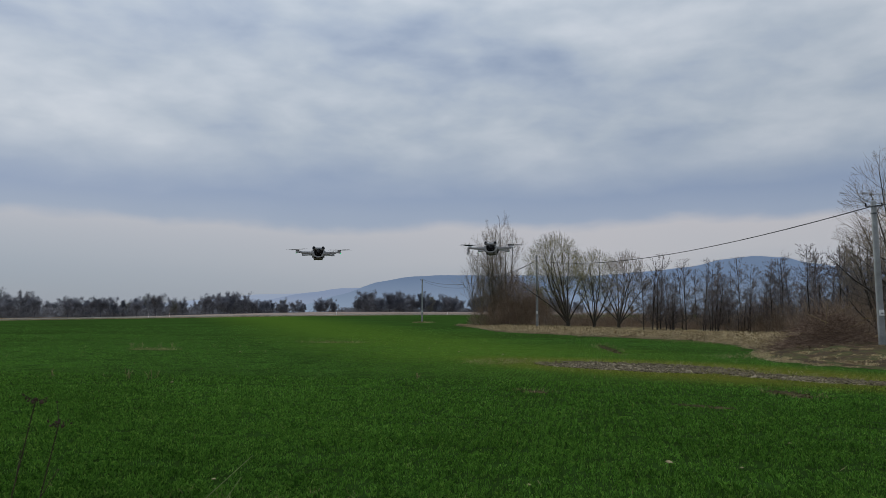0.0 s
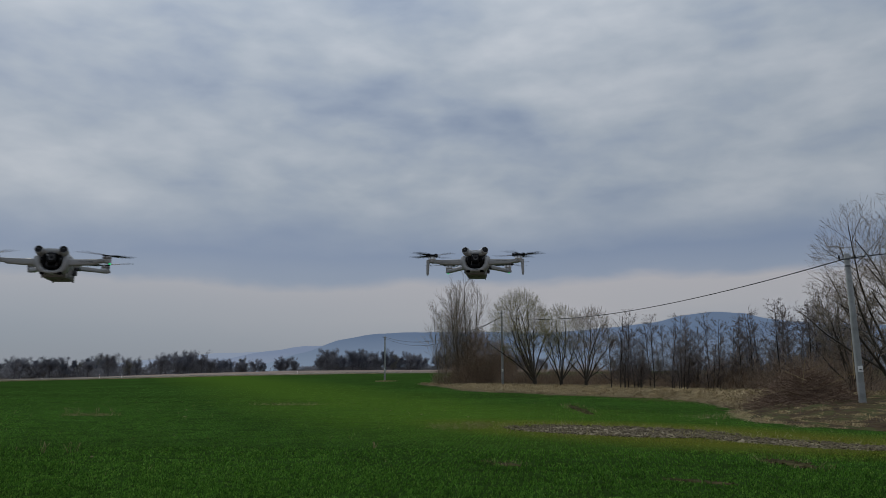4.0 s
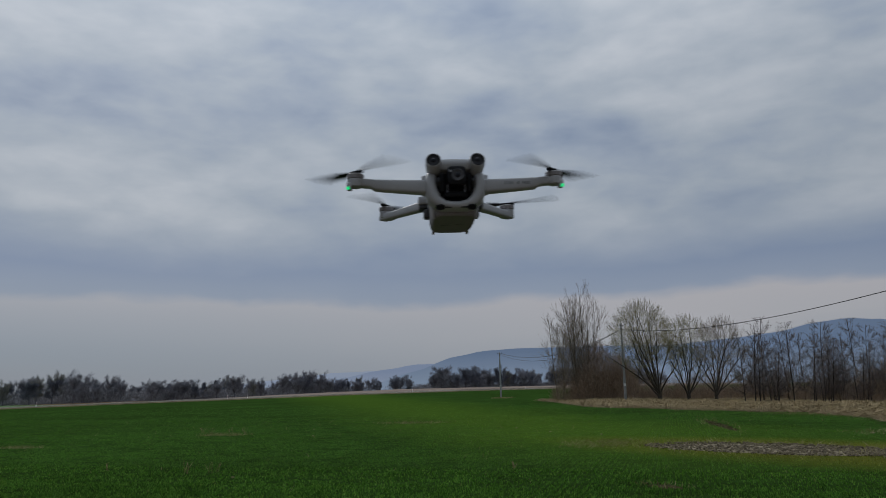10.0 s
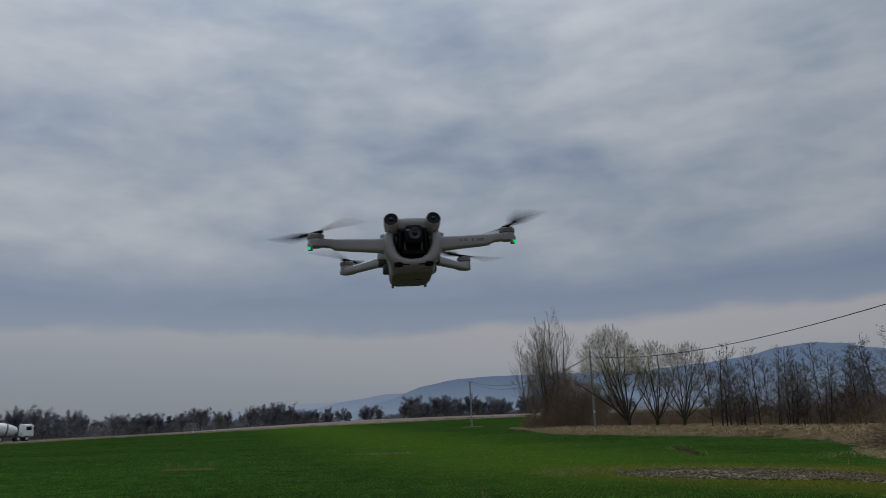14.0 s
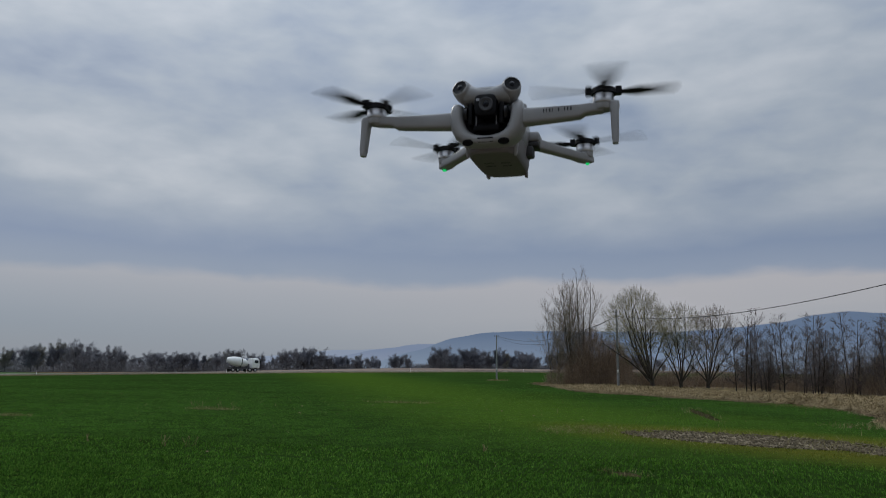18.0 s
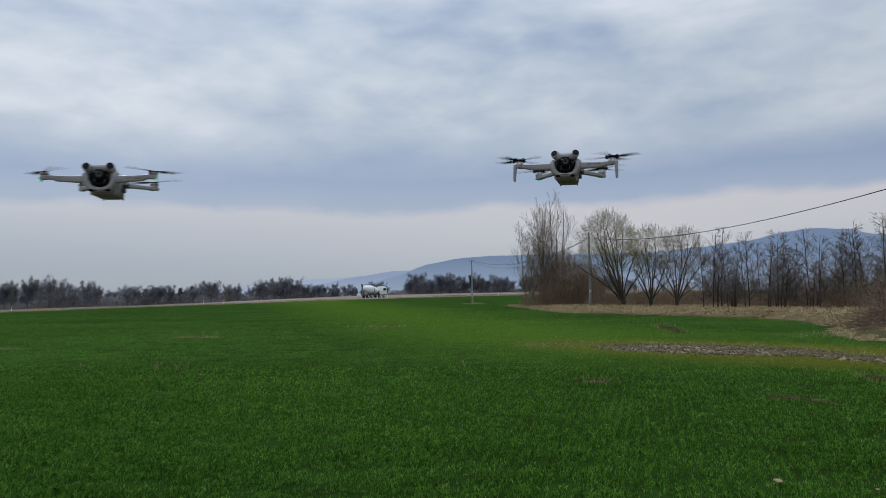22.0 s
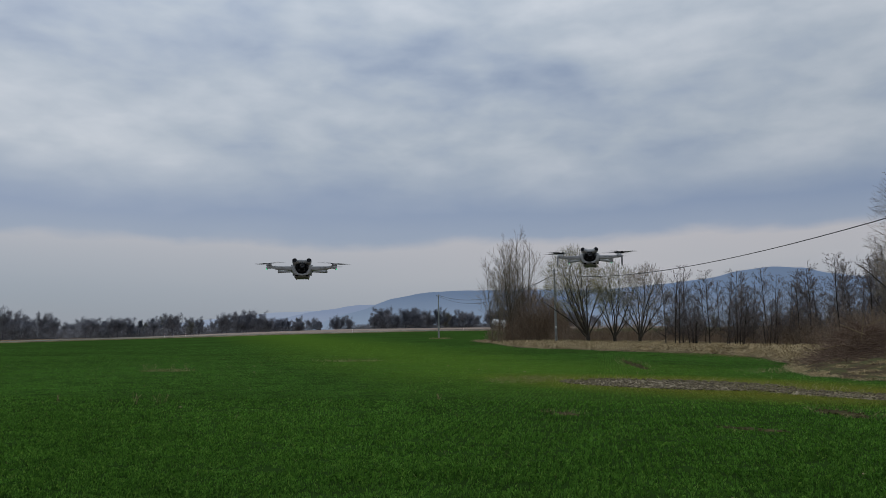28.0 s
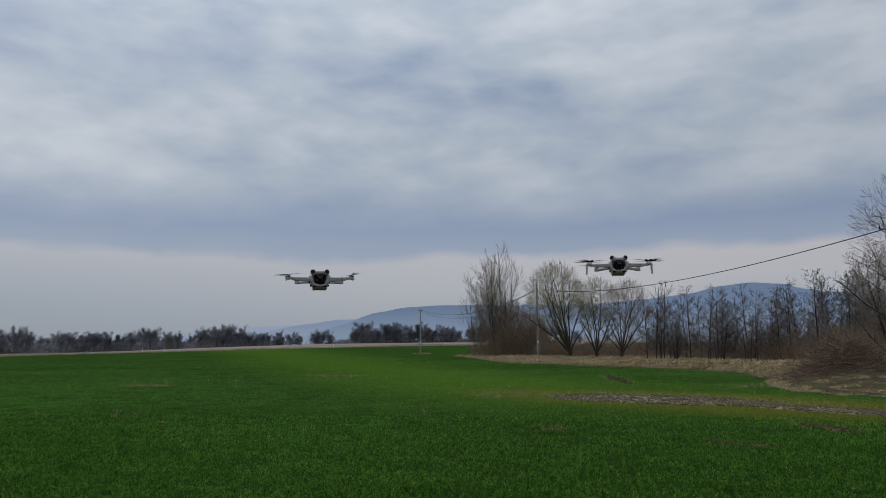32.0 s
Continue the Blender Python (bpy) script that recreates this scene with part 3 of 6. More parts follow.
def reach(p, d, crown):
    """How far a twig can go before it leaves the rounded crown (centre, radii)."""
    c, r = crown
    q = Vector(((p.x - c[0]) / r[0], (p.y - c[1]) / r[1], (p.z - c[2]) / r[2]))
    e = Vector((d.x / r[0], d.y / r[1], d.z / r[2]))
    k2, k1, k0 = e.dot(e), q.dot(e), q.dot(q) - 1
    disc = k1 * k1 - k2 * k0
    return (-k1 + math.sqrt(disc)) / k2 if disc > 0 else 0.0


def grow(limbs, twigs, p, d, length, r, level, rng, style, crown=None):
    """One branch and its offspring. style: branches per level, angles, upward pull, wobble, shrink, last level, least radius, first fork, taper of the outline."""
    counts, spread_angle, pull, wobble, shrink, last, thin, first, cone = style
    if crown and level > 0:
        length = min(length, max(0.25, reach(p, d, crown) * rng.uniform(0.80, 1.06)))
    steps = (9, 5, 3, 2, 2)[level]
    store = limbs if level <= 1 else twigs
    pts, ways, radii = [p.copy()], [d.copy()], [r]
    for i in range(steps):
        q = p + d * (length / steps)
        r1 = max(thin, r * (1 - 0.80 * (i + 1) / steps))
        store.put(p, q, radii[-1], r1)
        p = q
        pts.append(p.copy())
        d = bent(d, wobble, rng)
        d = (d + Vector((0, 0, pull))).normalized()
        ways.append(d.copy())
        radii.append(r1)
    if level >= last:
        return
    n_kids = counts[level]
    if cone and level:
        n_kids = max(1, round(n_kids * min(1.0, length / (1.3 if level == 1 else 0.6))))
    for k in range(n_kids):
        start = first if level == 0 else 0.10
        f = start + (0.99 - start) * ((k + rng.random()) / n_kids) ** (1.3 if cone and level == 0 else 1.0)
        i = min(steps - 1, int(f * steps))
        g = f * steps - i
        base, bd, br = pts[i].lerp(pts[i + 1], g), ways[i], radii[i]
        ang = spread_angle[level] * rng.uniform(0.65, 1.25)
        nd = (bd * math.cos(ang) + side_of(bd, rng) * math.sin(ang)).normalized()
        size = length * shrink[level] * rng.uniform(0.6, 1.15)
        if cone and level == 0:
            size *= (1.12 - f) ** cone
        grow(limbs, twigs, base, nd, size, max(thin, br * (0.6 if level else 0.5 if crown else 0.28)), level + 1, rng, style, crown)


def finish_tree(name, limbs, twigs, bark, twig_mat, label, extra=None):
    root = new(name)
    part("trunk", limbs.mesh("trunk", bark, 6), bark, root)
    part("crown", twigs.mesh("crown", twig_mat, 3), twig_mat, root)
    if extra is not None:
        tagged(part("cone_mass", extra, twig_mat, root, "small dark cones and catkins on the twigs"), kind="stuff")
    return tagged(root, label, "tree")


def willow(seed, height, label, twig_mat=None, lean=0.0, radius=2.6, low=0.30, thick=0.005, limb_count=10, shell=110):
    """Short trunk that forks low into widely spread bowed limbs under a rounded crown of fine twigs."""
    rng = random.Random(seed)
    limbs, twigs = Sticks(), Sticks()
    fork = height * 0.09
    foot = Vector((0, 0, fork))
    limbs.put(Vector((0, 0, -0.3)), foot, height * 0.026, height * 0.022)
    half = height * (1 - low) / 2
    crown = ((lean, 0, height - half), (radius, radius * 0.95, half))
    style = ((10, 6, 4, 3), (0.80, 0.7, 0.65, 0.6), 0.025, 0.13, (0.36, 0.55, 0.6, 0.6), 3, thick, 0.34, 0)
    for k in range(limb_count):
        a = 2 * math.pi * (k * 0.382 + rng.uniform(-0.04, 0.04))
        q = math.sqrt((k + 0.5) / limb_count)
        aim = Vector((lean + math.cos(a) * radius * q * 0.92, math.sin(a) * radius * q * 0.92, height - half + half * (0.80 - 1.15 * q * q) * rng.uniform(0.85, 1.1)))
        way = aim - foot
        d = (way.normalized() + Vector((way.x, way.y, -0.25 * way.length)) * (0.45 * q / max(way.length, 1))).normalized()
        grow(limbs, twigs, foot * rng.uniform(0.4, 1.0), d, way.length * 1.02, height * rng.uniform(0.0070, 0.0115), 0, rng, style, crown)
    # the outer shell of fine upright twigs that rounds the crown off
    c, r = crown
    for k in range(int(shell * radius * height)):
        a, up = rng.uniform(0, 6.28), rng.uniform(-0.45, 1.0)
        flat = math.sqrt(1 - up * up)
        q = rng.uniform(0.62, 0.95)
        p = Vector((c[0] + r[0] * q * flat * math.cos(a), c[1] + r[1] * q * flat * math.sin(a), c[2] + r[2] * q * up))
        if noise.noise((p.x * 0.9, p.y * 0.9, p.z * 0.9 + seed)) < -0.08:
            continue
        d = Vector((flat * math.cos(a) * 0.8 + rng.gauss(0, 0.25), flat * math.sin(a) * 0.8 + rng.gauss(0, 0.25), max(up, 0) * 0.7 + 0.55)).normalized()
        e = p + d * rng.uniform(0.18, 0.42)
        twigs.put(p, e, thick * 1.1, thick)
        twigs.put(e, e + bent(d, 0.3, rng) * rng.uniform(0.12, 0.34), thick, thick * 0.7)
    return finish_tree("willow", limbs, twigs, BARK_WILLOW, twig_mat or TWIG_GREEN, label)


def poplar(seed, height, label, stems=3):
    """A sheaf of upright stems with steep whip-like branches."""
    rng = random.Random(seed)
    limbs, twigs = Sticks(), Sticks()
    style = ((26, 8, 4), (0.50, 0.45, 0.5), 0.045, 0.05, (0.34, 0.44, 0.5), 3, 0.0052, 0.16, 0.5)
    for k in range(stems):
        a = rng.uniform(0, 6.28)
        splay = rng.uniform(0.02, 0.22)
        d = Vector((math.cos(a) * splay, math.sin(a) * splay, 1)).normalized()
        grow(limbs, twigs, Vector((math.cos(a) * 0.3, math.sin(a) * 0.3, -0.3)), d, height * (1.0 if k == 0 else rng.uniform(0.72, 0.98)), height * 0.0068, 0, rng, style)
    return finish_tree("poplar", limbs, twigs, BARK, TWIG, label)


def alder(seed, height, label, stems=1):
    """Straight leader with fine side branches from low down, narrowing to a thin tip, with small dark cones."""
    rng = random.Random(seed)
    limbs, twigs = Sticks(), Sticks()
    style = ((46, 8, 3), (1.0, 0.6, 0.7), 0.05, 0.05, (0.27, 0.46, 0.5), 3, 0.0058, 0.14, 0.55)
    for k in range(stems):
        d = Vector((rng.uniform(-0.09, 0.09), rng.uniform(-0.09, 0.09), 1)).normalized()
        grow(limbs, twigs, Vector((k * 0.4, 0, -0.3)), d, height * (1 - 0.16 * k), height * 0.0088, 0, rng, style)
    ends = np.array(twigs.b)
    ends = ends[ends[:, 2] > height * 0.3]
    pick = ends[np.random.RandomState(seed).choice(len(ends), min(380, len(ends)), replace=False)]
    return finish_tree("alder", limbs, twigs, BARK_DARK, TWIG_DARK, label, clumps("cones", pick, 0.028, TWIG_DARK, seed))


def clumps(name, centres, size, mat, seed):
    """Small uneven eight-sided clumps."""
    rs = np.random.RandomState(seed)
    k = len(centres)
    s = size * rs.uniform(0.6, 1.4, (k, 3))
    co = np.stack([centres + o * s for o in np.array([[1, 0, 0], [0, 1, 0], [-1, 0, 0], [0, -1, 0], [0, 0, 1.3], [0, 0, -1.3]])], axis=1)
    tri = np.array([[0, 1, 4], [1, 2, 4], [2, 3, 4], [3, 0, 4], [1, 0, 5], [2, 1, 5], [3, 2, 5], [0, 3, 5]])
    idx = (np.arange(k)[:, None, None] * 6 + tri[None]).reshape(-1, 3)
    me = bpy.data.meshes.new(name)
    me.from_pydata(co.reshape(-1, 3).tolist(), [], idx.tolist())
    me.materials.append(mat)
    me.update()
    return me


def thicket(seed, radius, height, stems, mat, label, name="bush", fill=70):
    """A dome of arching stems filled with fine twigs; fill: twigs per cubic metre."""
    rng = random.Random(seed)
    limbs, twigs = Sticks(), Sticks()
    for k in range(stems):
        a, q = rng.uniform(0, 6.28), math.sqrt(rng.random())
        p = Vector((math.cos(a) * q * radius * 0.6, math.sin(a) * q * radius * 0.6, -0.2))
        tall = height * math.sqrt(max(0.1, 1 - 0.85 * q * q)) * rng.uniform(0.75, 1.08)
        d = Vector((math.cos(a) * q * 0.45, math.sin(a) * q * 0.45, 1)).normalized()
        for j in range(6):
            e = p + d * tall / 6
            limbs.put(p, e, 0.030 * (1 - j / 7), 0.030 * (1 - (j + 1) / 7))
            p, d = e, bent(d, 0.10, rng)
    for k in range(int(fill * radius * radius * height * 2.1)):
        a, q, f = rng.uniform(0, 6.28), math.sqrt(rng.random()), rng.random()
        z = f * height * math.sqrt(max(0.0, 1 - q * q)) * (0.84 + 0.45 * noise.noise((math.cos(a) * q * 2.4, math.sin(a) * q * 2.4, seed)))
        p = Vector((math.cos(a) * q * radius, math.sin(a) * q * radius, z))
        d = Vector((math.cos(a) * q * 0.6 + rng.gauss(0, 0.45), math.sin(a) * q * 0.6 + rng.gauss(0, 0.45), 0.9)).normalized()
        for j in range(2):
            e = p + d * rng.uniform(0.18, 0.45)
            twigs.put(p, e, 0.0075 - 0.002 * j, 0.005)
            p, d = e, bent(d, 0.3, rng)
    root = new(name)
    tagged(part("stem_mass", limbs.mesh("stem_mass", STEMS, 4), mat, root), kind="stuff")
    tagged(part("twig_mass", twigs.mesh("twig_mass", mat, 3), mat, root), kind="stuff")
    return tagged(root, label, "bush")


def stand(ob, bearing, distance, turn=0.0, sink=0.0, scale=1.0):
    x, y = seen_at(bearing, distance)
    ob.matrix_basis = pose(x, y, land(x, y) + bank_height(x, y) - sink, 0, 0, turn)
    ob.scale = (scale, scale, scale)
    return ob


EDGE = [(-48, 132), (-26, 118), (-11.6, 101), (-6.8, 89), (-1.8, 72.8), (0.2, 69.7), (3.6, 67.0), (6.0, 62.7), (9.0, 60.2), (11.6, 58.2), (13.2, 56.6), (14.0, 51.7), (14.0, 46), (13.1, 41), (12.3, 36), (12.6, 33), (13.3, 31.5), (14.5, 30), (19, 26.5), (27, 20), (33, 8), (38, 0)]


def edge_x(y):
    """Where the field ends and the dry bank begins."""
    for (xa, ya), (xb, yb) in zip(EDGE, EDGE[1:]):
        if yb <= y <= ya:
            return xa + (xb - xa) * (ya - y) / (ya - yb)
    return EDGE[0][0] if y > EDGE[0][1] else EDGE[-1][0]


def bank_height(x, y):
    d = (x - edge_x(y)) * 0.8
    if d <= 0 or y > 100:
        return 0.0
    rise = min(1.0, d / 2.6)
    tall = 0.20 + 0.34 * min(1.0, max(0.0, (66 - y) / 14)) * min(1.0, max(0.0, (y - 33) / 6))
    return tall * rise * rise * (3 - 2 * rise) * min(1.0, max(0.0, (100 - y) / 12)) * (0.8 + 0.35 * noise.noise((x * 0.35, y * 0.35, 2)))

# ---- bank of dead grass along the field ----
def make_bank():
    ys = [2 + 1.0 * i for i in range(100)]
    offs = [-0.5, 0.0, 0.5, 1.0, 1.5, 2.0, 2.6, 3.4, 4.4, 6, 8, 11, 15, 20]
    verts = [(edge_x(y) + o, y, land(edge_x(y) + o, y) + bank_height(edge_x(y) + o, y) + (0.03 if o > 0 else -0.05) + (0.20 * noise.noise((o * 1.6, y * 1.2, 7)) if 0.4 < o < 18 else 0)) for y in ys for o in offs]
    k = len(offs)
    faces = [(j * k + i, j * k + i + 1, (j + 1) * k + i + 1, (j + 1) * k + i) for j in range(len(ys) - 1) for i in range(k - 1)]
    ob = new("bank", mesh_of("bank", verts, faces, BANK, True))
    tagged(ob, "low bank of matted pale dead grass beside the field", "bank", kind="structure")
    rs = np.random.RandomState(5)
    quads = []
    for i in range(4000):
        y = 18 + 80 * rs.rand() ** 1.25
        x = edge_x(y) - 0.15 + rs.rand() ** 1.4 * 11
        z = land(x, y) + bank_height(x, y)
        if y < 44 and rs.rand() < 0.45:
            continue
        size = rs.uniform(0.26, 0.66) * (0.38 if y < 44 else 1.0)
        lean = rs.normal(0, 0.35, 2) + (-0.25, -0.15)
        k = 52
        a = rs.normal(rs.uniform(0, 6.28), 0.9, k)
        base = np.stack((x + rs.normal(0, 0.10, k), y + rs.normal(0, 0.10, k), np.full(k, z - 0.03)), 1)
        out = np.stack((np.cos(a) + lean[0], np.sin(a) + lean[1]), 1) * (rs.uniform(0.4, 1.5, k) * size)[:, None]
        top = size * rs.uniform(0.15, 0.5, k)
        mid = base + np.concatenate((out * 0.55, top[:, None]), 1)
        tip = base + np.concatenate((out * 1.15, (top * rs.uniform(0.0, 0.6, k))[:, None]), 1)
        wide = np.stack((-np.sin(a), np.cos(a), 0 * a), 1) * (0.006 + 0.00013 * y)
        quads.append(np.stack((base - wide, base + wide, mid + wide, mid - wide), 1))
        quads.append(np.stack((mid - wide, mid + wide, tip + wide * 0.2, tip - wide * 0.2), 1))
    ob = new("dead_grass", tri_mesh("dead_grass", np.concatenate(quads), STRAW))
    tagged(ob, "pale tan matted dead grass on the bank", "grass", kind="stuff")


make_bank()


# ---- trees along the bank ----
def make_trees():
    stand(poplar(11, 12.4, "tall bare poplar with steep whip-like branches beside the bush", 5), -0.108, 86, 20)
    stand(poplar(12, 11.2, "slender bare poplar among the brown bush", 4), -0.124, 85, 70)
    stand(poplar(13, 9.8, "thin young bare poplar at the field corner", 2), -0.150, 90, 140)
    stand(poplar(14, 8.6, "bare grey poplar at the edge of the bush", 2), -0.140, 88, 200)
    stand(thicket(21, 3.7, 6.6, 100, BROWN, "dense brown leafless bush around the poplars", fill=95), -0.093, 85)
    stand(thicket(22, 1.9, 2.8, 40, BROWN, "low reddish brown leafless scrub at the field corner"), -0.140, 86)
    stand(thicket(23, 2.2, 4.2, 40, BROWN, "dense brown leafless bush behind the concrete pole"), -0.078, 86)
    stand(willow(31, 9.9, "broad bare willow with a rounded crown of budding twigs", None, -1.5, 3.3, 0.20, 0.0064, 16, 125), -0.0265, 76, 0)
    stand(willow(32, 7.9, "bare willow with a forked trunk and fine twigs", None, 0.25, 2.2, 0.25, 0.0065, 10), 0.008, 73, 0)
    stand(willow(33, 7.4, "smaller bare willow with a leaning trunk", TWIG, 0.7, 2.4, 0.20, 0.0062, 10), 0.040, 72, 0)
    kinds = [alder(41, 6.9, "dark bare alder with small cones on the twigs"), alder(42, 6.4, "dark bare twin-stemmed alder", 2), alder(43, 6.0, "bare dark alder with sparse side branches"), alder(44, 6.6, "slender dark alder with cones"), alder(45, 5.6, "short dark alder with three stems", 3)]
    rng = random.Random(7)
    spots = []
    for i in range(40):
        b = 0.074 + 0.0081 * i + rng.uniform(-0.005, 0.005)
        spots.append((b, 69 - 22 * (b - 0.082) / 0.3 + rng.uniform(-2, 6)))
    for i, (b, d) in enumerate(spots):
        tree = kinds[i] if i < 5 else copy_thing(kinds[rng.randrange(5)], Matrix())
        stand(tagged(tree, group="alder row"), b, d, rng.uniform(0, 360), 0.1, rng.uniform(0.84, 1.16) * d / 70 * (1.28 if b > 0.275 else 1.0))
    stand(willow(34, 9.7, "large bare tree with thin spreading twigs behind the pole", TWIG, 0.2, 3.9, 0.10, 0.0050, 13, 30), 0.418, 41, 0)
    stand(willow(35, 6.4, "bare multi-stemmed tree with a broken leaning limb", TWIG, -0.4, 1.7, 0.15, 0.004, 8, 30), 0.365, 44, 60)
    stand(willow(36, 9.0, "large bare tree at the end of the row", TWIG, 0.0, 3.0, 0.12, 0.0045, 9, 30), 0.475, 37, 100)
    for i, (b, d, r, h) in enumerate(((-0.050, 80, 2.2, 2.6), (-0.015, 79, 2.6, 2.4), (0.022, 78, 2.4, 2.8), (0.06, 76, 2.4, 2.4), (0.095, 74, 2.4, 2.2), (0.128, 72, 2.6, 2.0), (0.165, 68, 2.4, 2.2), (0.205, 64, 2.4, 2.0), (0.228, 60, 2.4, 3.4), (0.262, 58, 2.4, 2.4), (0.295, 53, 2.2, 2.6), (0.325, 48, 2.0, 2.6), (0.36, 44, 2.0, 2.8))):
        stand(thicket(60 + i, r, h, 24, BROWN, "thin leafless undergrowth below the trees", fill=45), b, d)


make_trees()


def make_reeds():
    """The brown band of scrub and reeds behind the tree row."""
    rs = np.random.RandomState(9)
    k = 26000
    b = rs.uniform(-0.12, 0.58, k)
    d = 82 - 36 * np.clip(b - 0.08, 0, 1) / 0.4 + rs.rand(k) * 22
    y = d / np.hypot(1, b)
    x, y = CAM.x + b * y, CAM.y + y
    z = np.array([land(p, q) + bank_height(p, q) for p, q in zip(x, y)])
    h = rs.uniform(0.4, 1.5, k)
    a = rs.uniform(0, 6.28, k)
    base = np.stack((x, y, z - 0.05), 1)
    wide = np.stack((np.cos(a), np.sin(a), 0 * a), 1) * 0.035
    tip = base + np.stack((rs.normal(0, 0.25, k), rs.normal(0, 0.25, k), h), 1)
    ob = new("scrub", tri_mesh("scrub", np.stack((base - wide, base + wide, tip), 1), STEMS))
    tagged(ob, "brown reeds and scrub behind the tree row", "scrub", kind="stuff")


make_reeds()


def make_brush():
    """Cut branches heaped at the bank."""
    rng = random.Random(77)
    heap = Sticks()
    for i in range(4200):
        b = rng.gauss(0.308, 0.028)
        d = 35.8 + rng.gauss(0, 1.5)
        x, y = seen_at(b, d)
        top = 1.3 * math.exp(-((b - 0.310) / 0.040) ** 2) * math.exp(-((d - 35.5) / 2.2) ** 2)
        z = land(x, y) + bank_height(x, y) + rng.random() * top
        v = Vector((rng.gauss(0, 1), rng.gauss(0, 1), rng.gauss(0.1, 0.35))).normalized() * rng.uniform(0.4, 1.2)
        heap.put(Vector((x, y, z)), Vector((x, y, z)) + v, rng.uniform(0.005, 0.012), 0.004)
    root = new("brush_pile")
    tagged(part("branch_mass", heap.mesh("branch_mass", HEAP, 4), HEAP, root), kind="stuff")
    for i in range(9):
        pale = Sticks()
        x, y = seen_at(rng.gauss(0.315, 0.025), 35.2 + rng.gauss(0, 1.0))
        z = land(x, y) + bank_height(x, y) + rng.uniform(0.1, 1.2)
        v = Vector((rng.gauss(0, 1), rng.gauss(0, 0.6), rng.gauss(0, 0.5))).normalized() * rng.uniform(0.8, 2.2)
        pale.put(Vector((x, y, z)), Vector((x, y, z)) + v, 0.014, 0.006)
        part("limb", pale.mesh("limb", STRAW, 6), STRAW, root, "pale barkless limb")
    tagged(root, "heap of cut brown branches lying at the bank", "brush pile")


make_brush()


# ---- far tree line beyond the road ----
def far_tree(seed, height, mat, conical=False):
    """A leafless tree far off: trunk, rising limbs and a haze of fine twigs with an uneven outline."""
    rng, rs = random.Random(seed), np.random.RandomState(seed)
    root = new("far_tree")
    wood, twigs = Sticks(), []
    tall = height * (0.92 if conical else 0.62)
    wood.put(Vector((0, 0, -0.5)), Vector((0, 0, tall * 0.5)), height * 0.024, height * 0.016)
    wood.put(Vector((0, 0, tall * 0.5)), Vector((rng.gauss(0, 0.2), rng.gauss(0, 0.2), tall)), height * 0.016, height * 0.005)
    broad = rng.uniform(0.24, 0.38)
    for k in range(34 if conical else 26):
        a = k * 2.4 + rng.uniform(-0.5, 0.5)
        z = height * (rng.uniform(0.10, 0.92) if conical else rng.uniform(0.14, 0.58))
        out = height * ((0.98 - z / height) * 0.30 + 0.02 if conical else broad * rng.uniform(0.25, 1.05))
        rise = height * (rng.uniform(-0.02, 0.06) if conical else rng.uniform(0.10, 0.40) * (1.25 - out / (height * broad) * 0.45))
        p = Vector((0, 0, z))
        mid = p + Vector((math.cos(a) * out * 0.6, math.sin(a) * out * 0.6, rise * 0.4))
        tip = p + Vector((math.cos(a) * out, math.sin(a) * out, rise))
        wood.put(p, mid, height * 0.010, height * 0.006)
        wood.put(mid, tip, height * 0.006, height * 0.002)
        for j in range(5 if conical else 6):
            f = rng.uniform(0.35, 1.0)
            c = p.lerp(mid, f / 0.6) if f < 0.6 else mid.lerp(tip, (f - 0.6) / 0.4)
            twigs.append((c.x, c.y, c.z + height * (0.0 if conical else 0.02)))
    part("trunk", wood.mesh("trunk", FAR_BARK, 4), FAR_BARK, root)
    hub = np.array(twigs)
    each = 28
    k = len(hub) * each
    loose = (0.028, 0.028, 0.022) if conical else (0.031, 0.031, 0.040)
    c = np.repeat(hub, each, 0) + rs.normal(0, 1, (k, 3)) * np.array(loose) * height
    c[:, 2] = np.maximum(c[:, 2], 0.1)
    u = c - np.array((0, 0, height * 0.30)) + rs.normal(0, 0.35 * height * 0.3, (k, 3))
    u[:, 2] += height * 0.12
    u /= np.maximum(np.linalg.norm(u, axis=1, keepdims=True), 1e-5)
    v = np.cross(u, rs.normal(0, 1, (k, 3)))
    v /= np.linalg.norm(v, axis=1, keepdims=True)
    length = height * rs.uniform(0.018, 0.042, (k, 1))
    wide = height * rs.uniform(0.0022, 0.0046, (k, 1)) * (1.7 if conical else 1.0)
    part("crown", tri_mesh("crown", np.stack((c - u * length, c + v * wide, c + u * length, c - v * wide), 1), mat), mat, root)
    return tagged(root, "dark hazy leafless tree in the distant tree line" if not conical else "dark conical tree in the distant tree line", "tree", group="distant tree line")


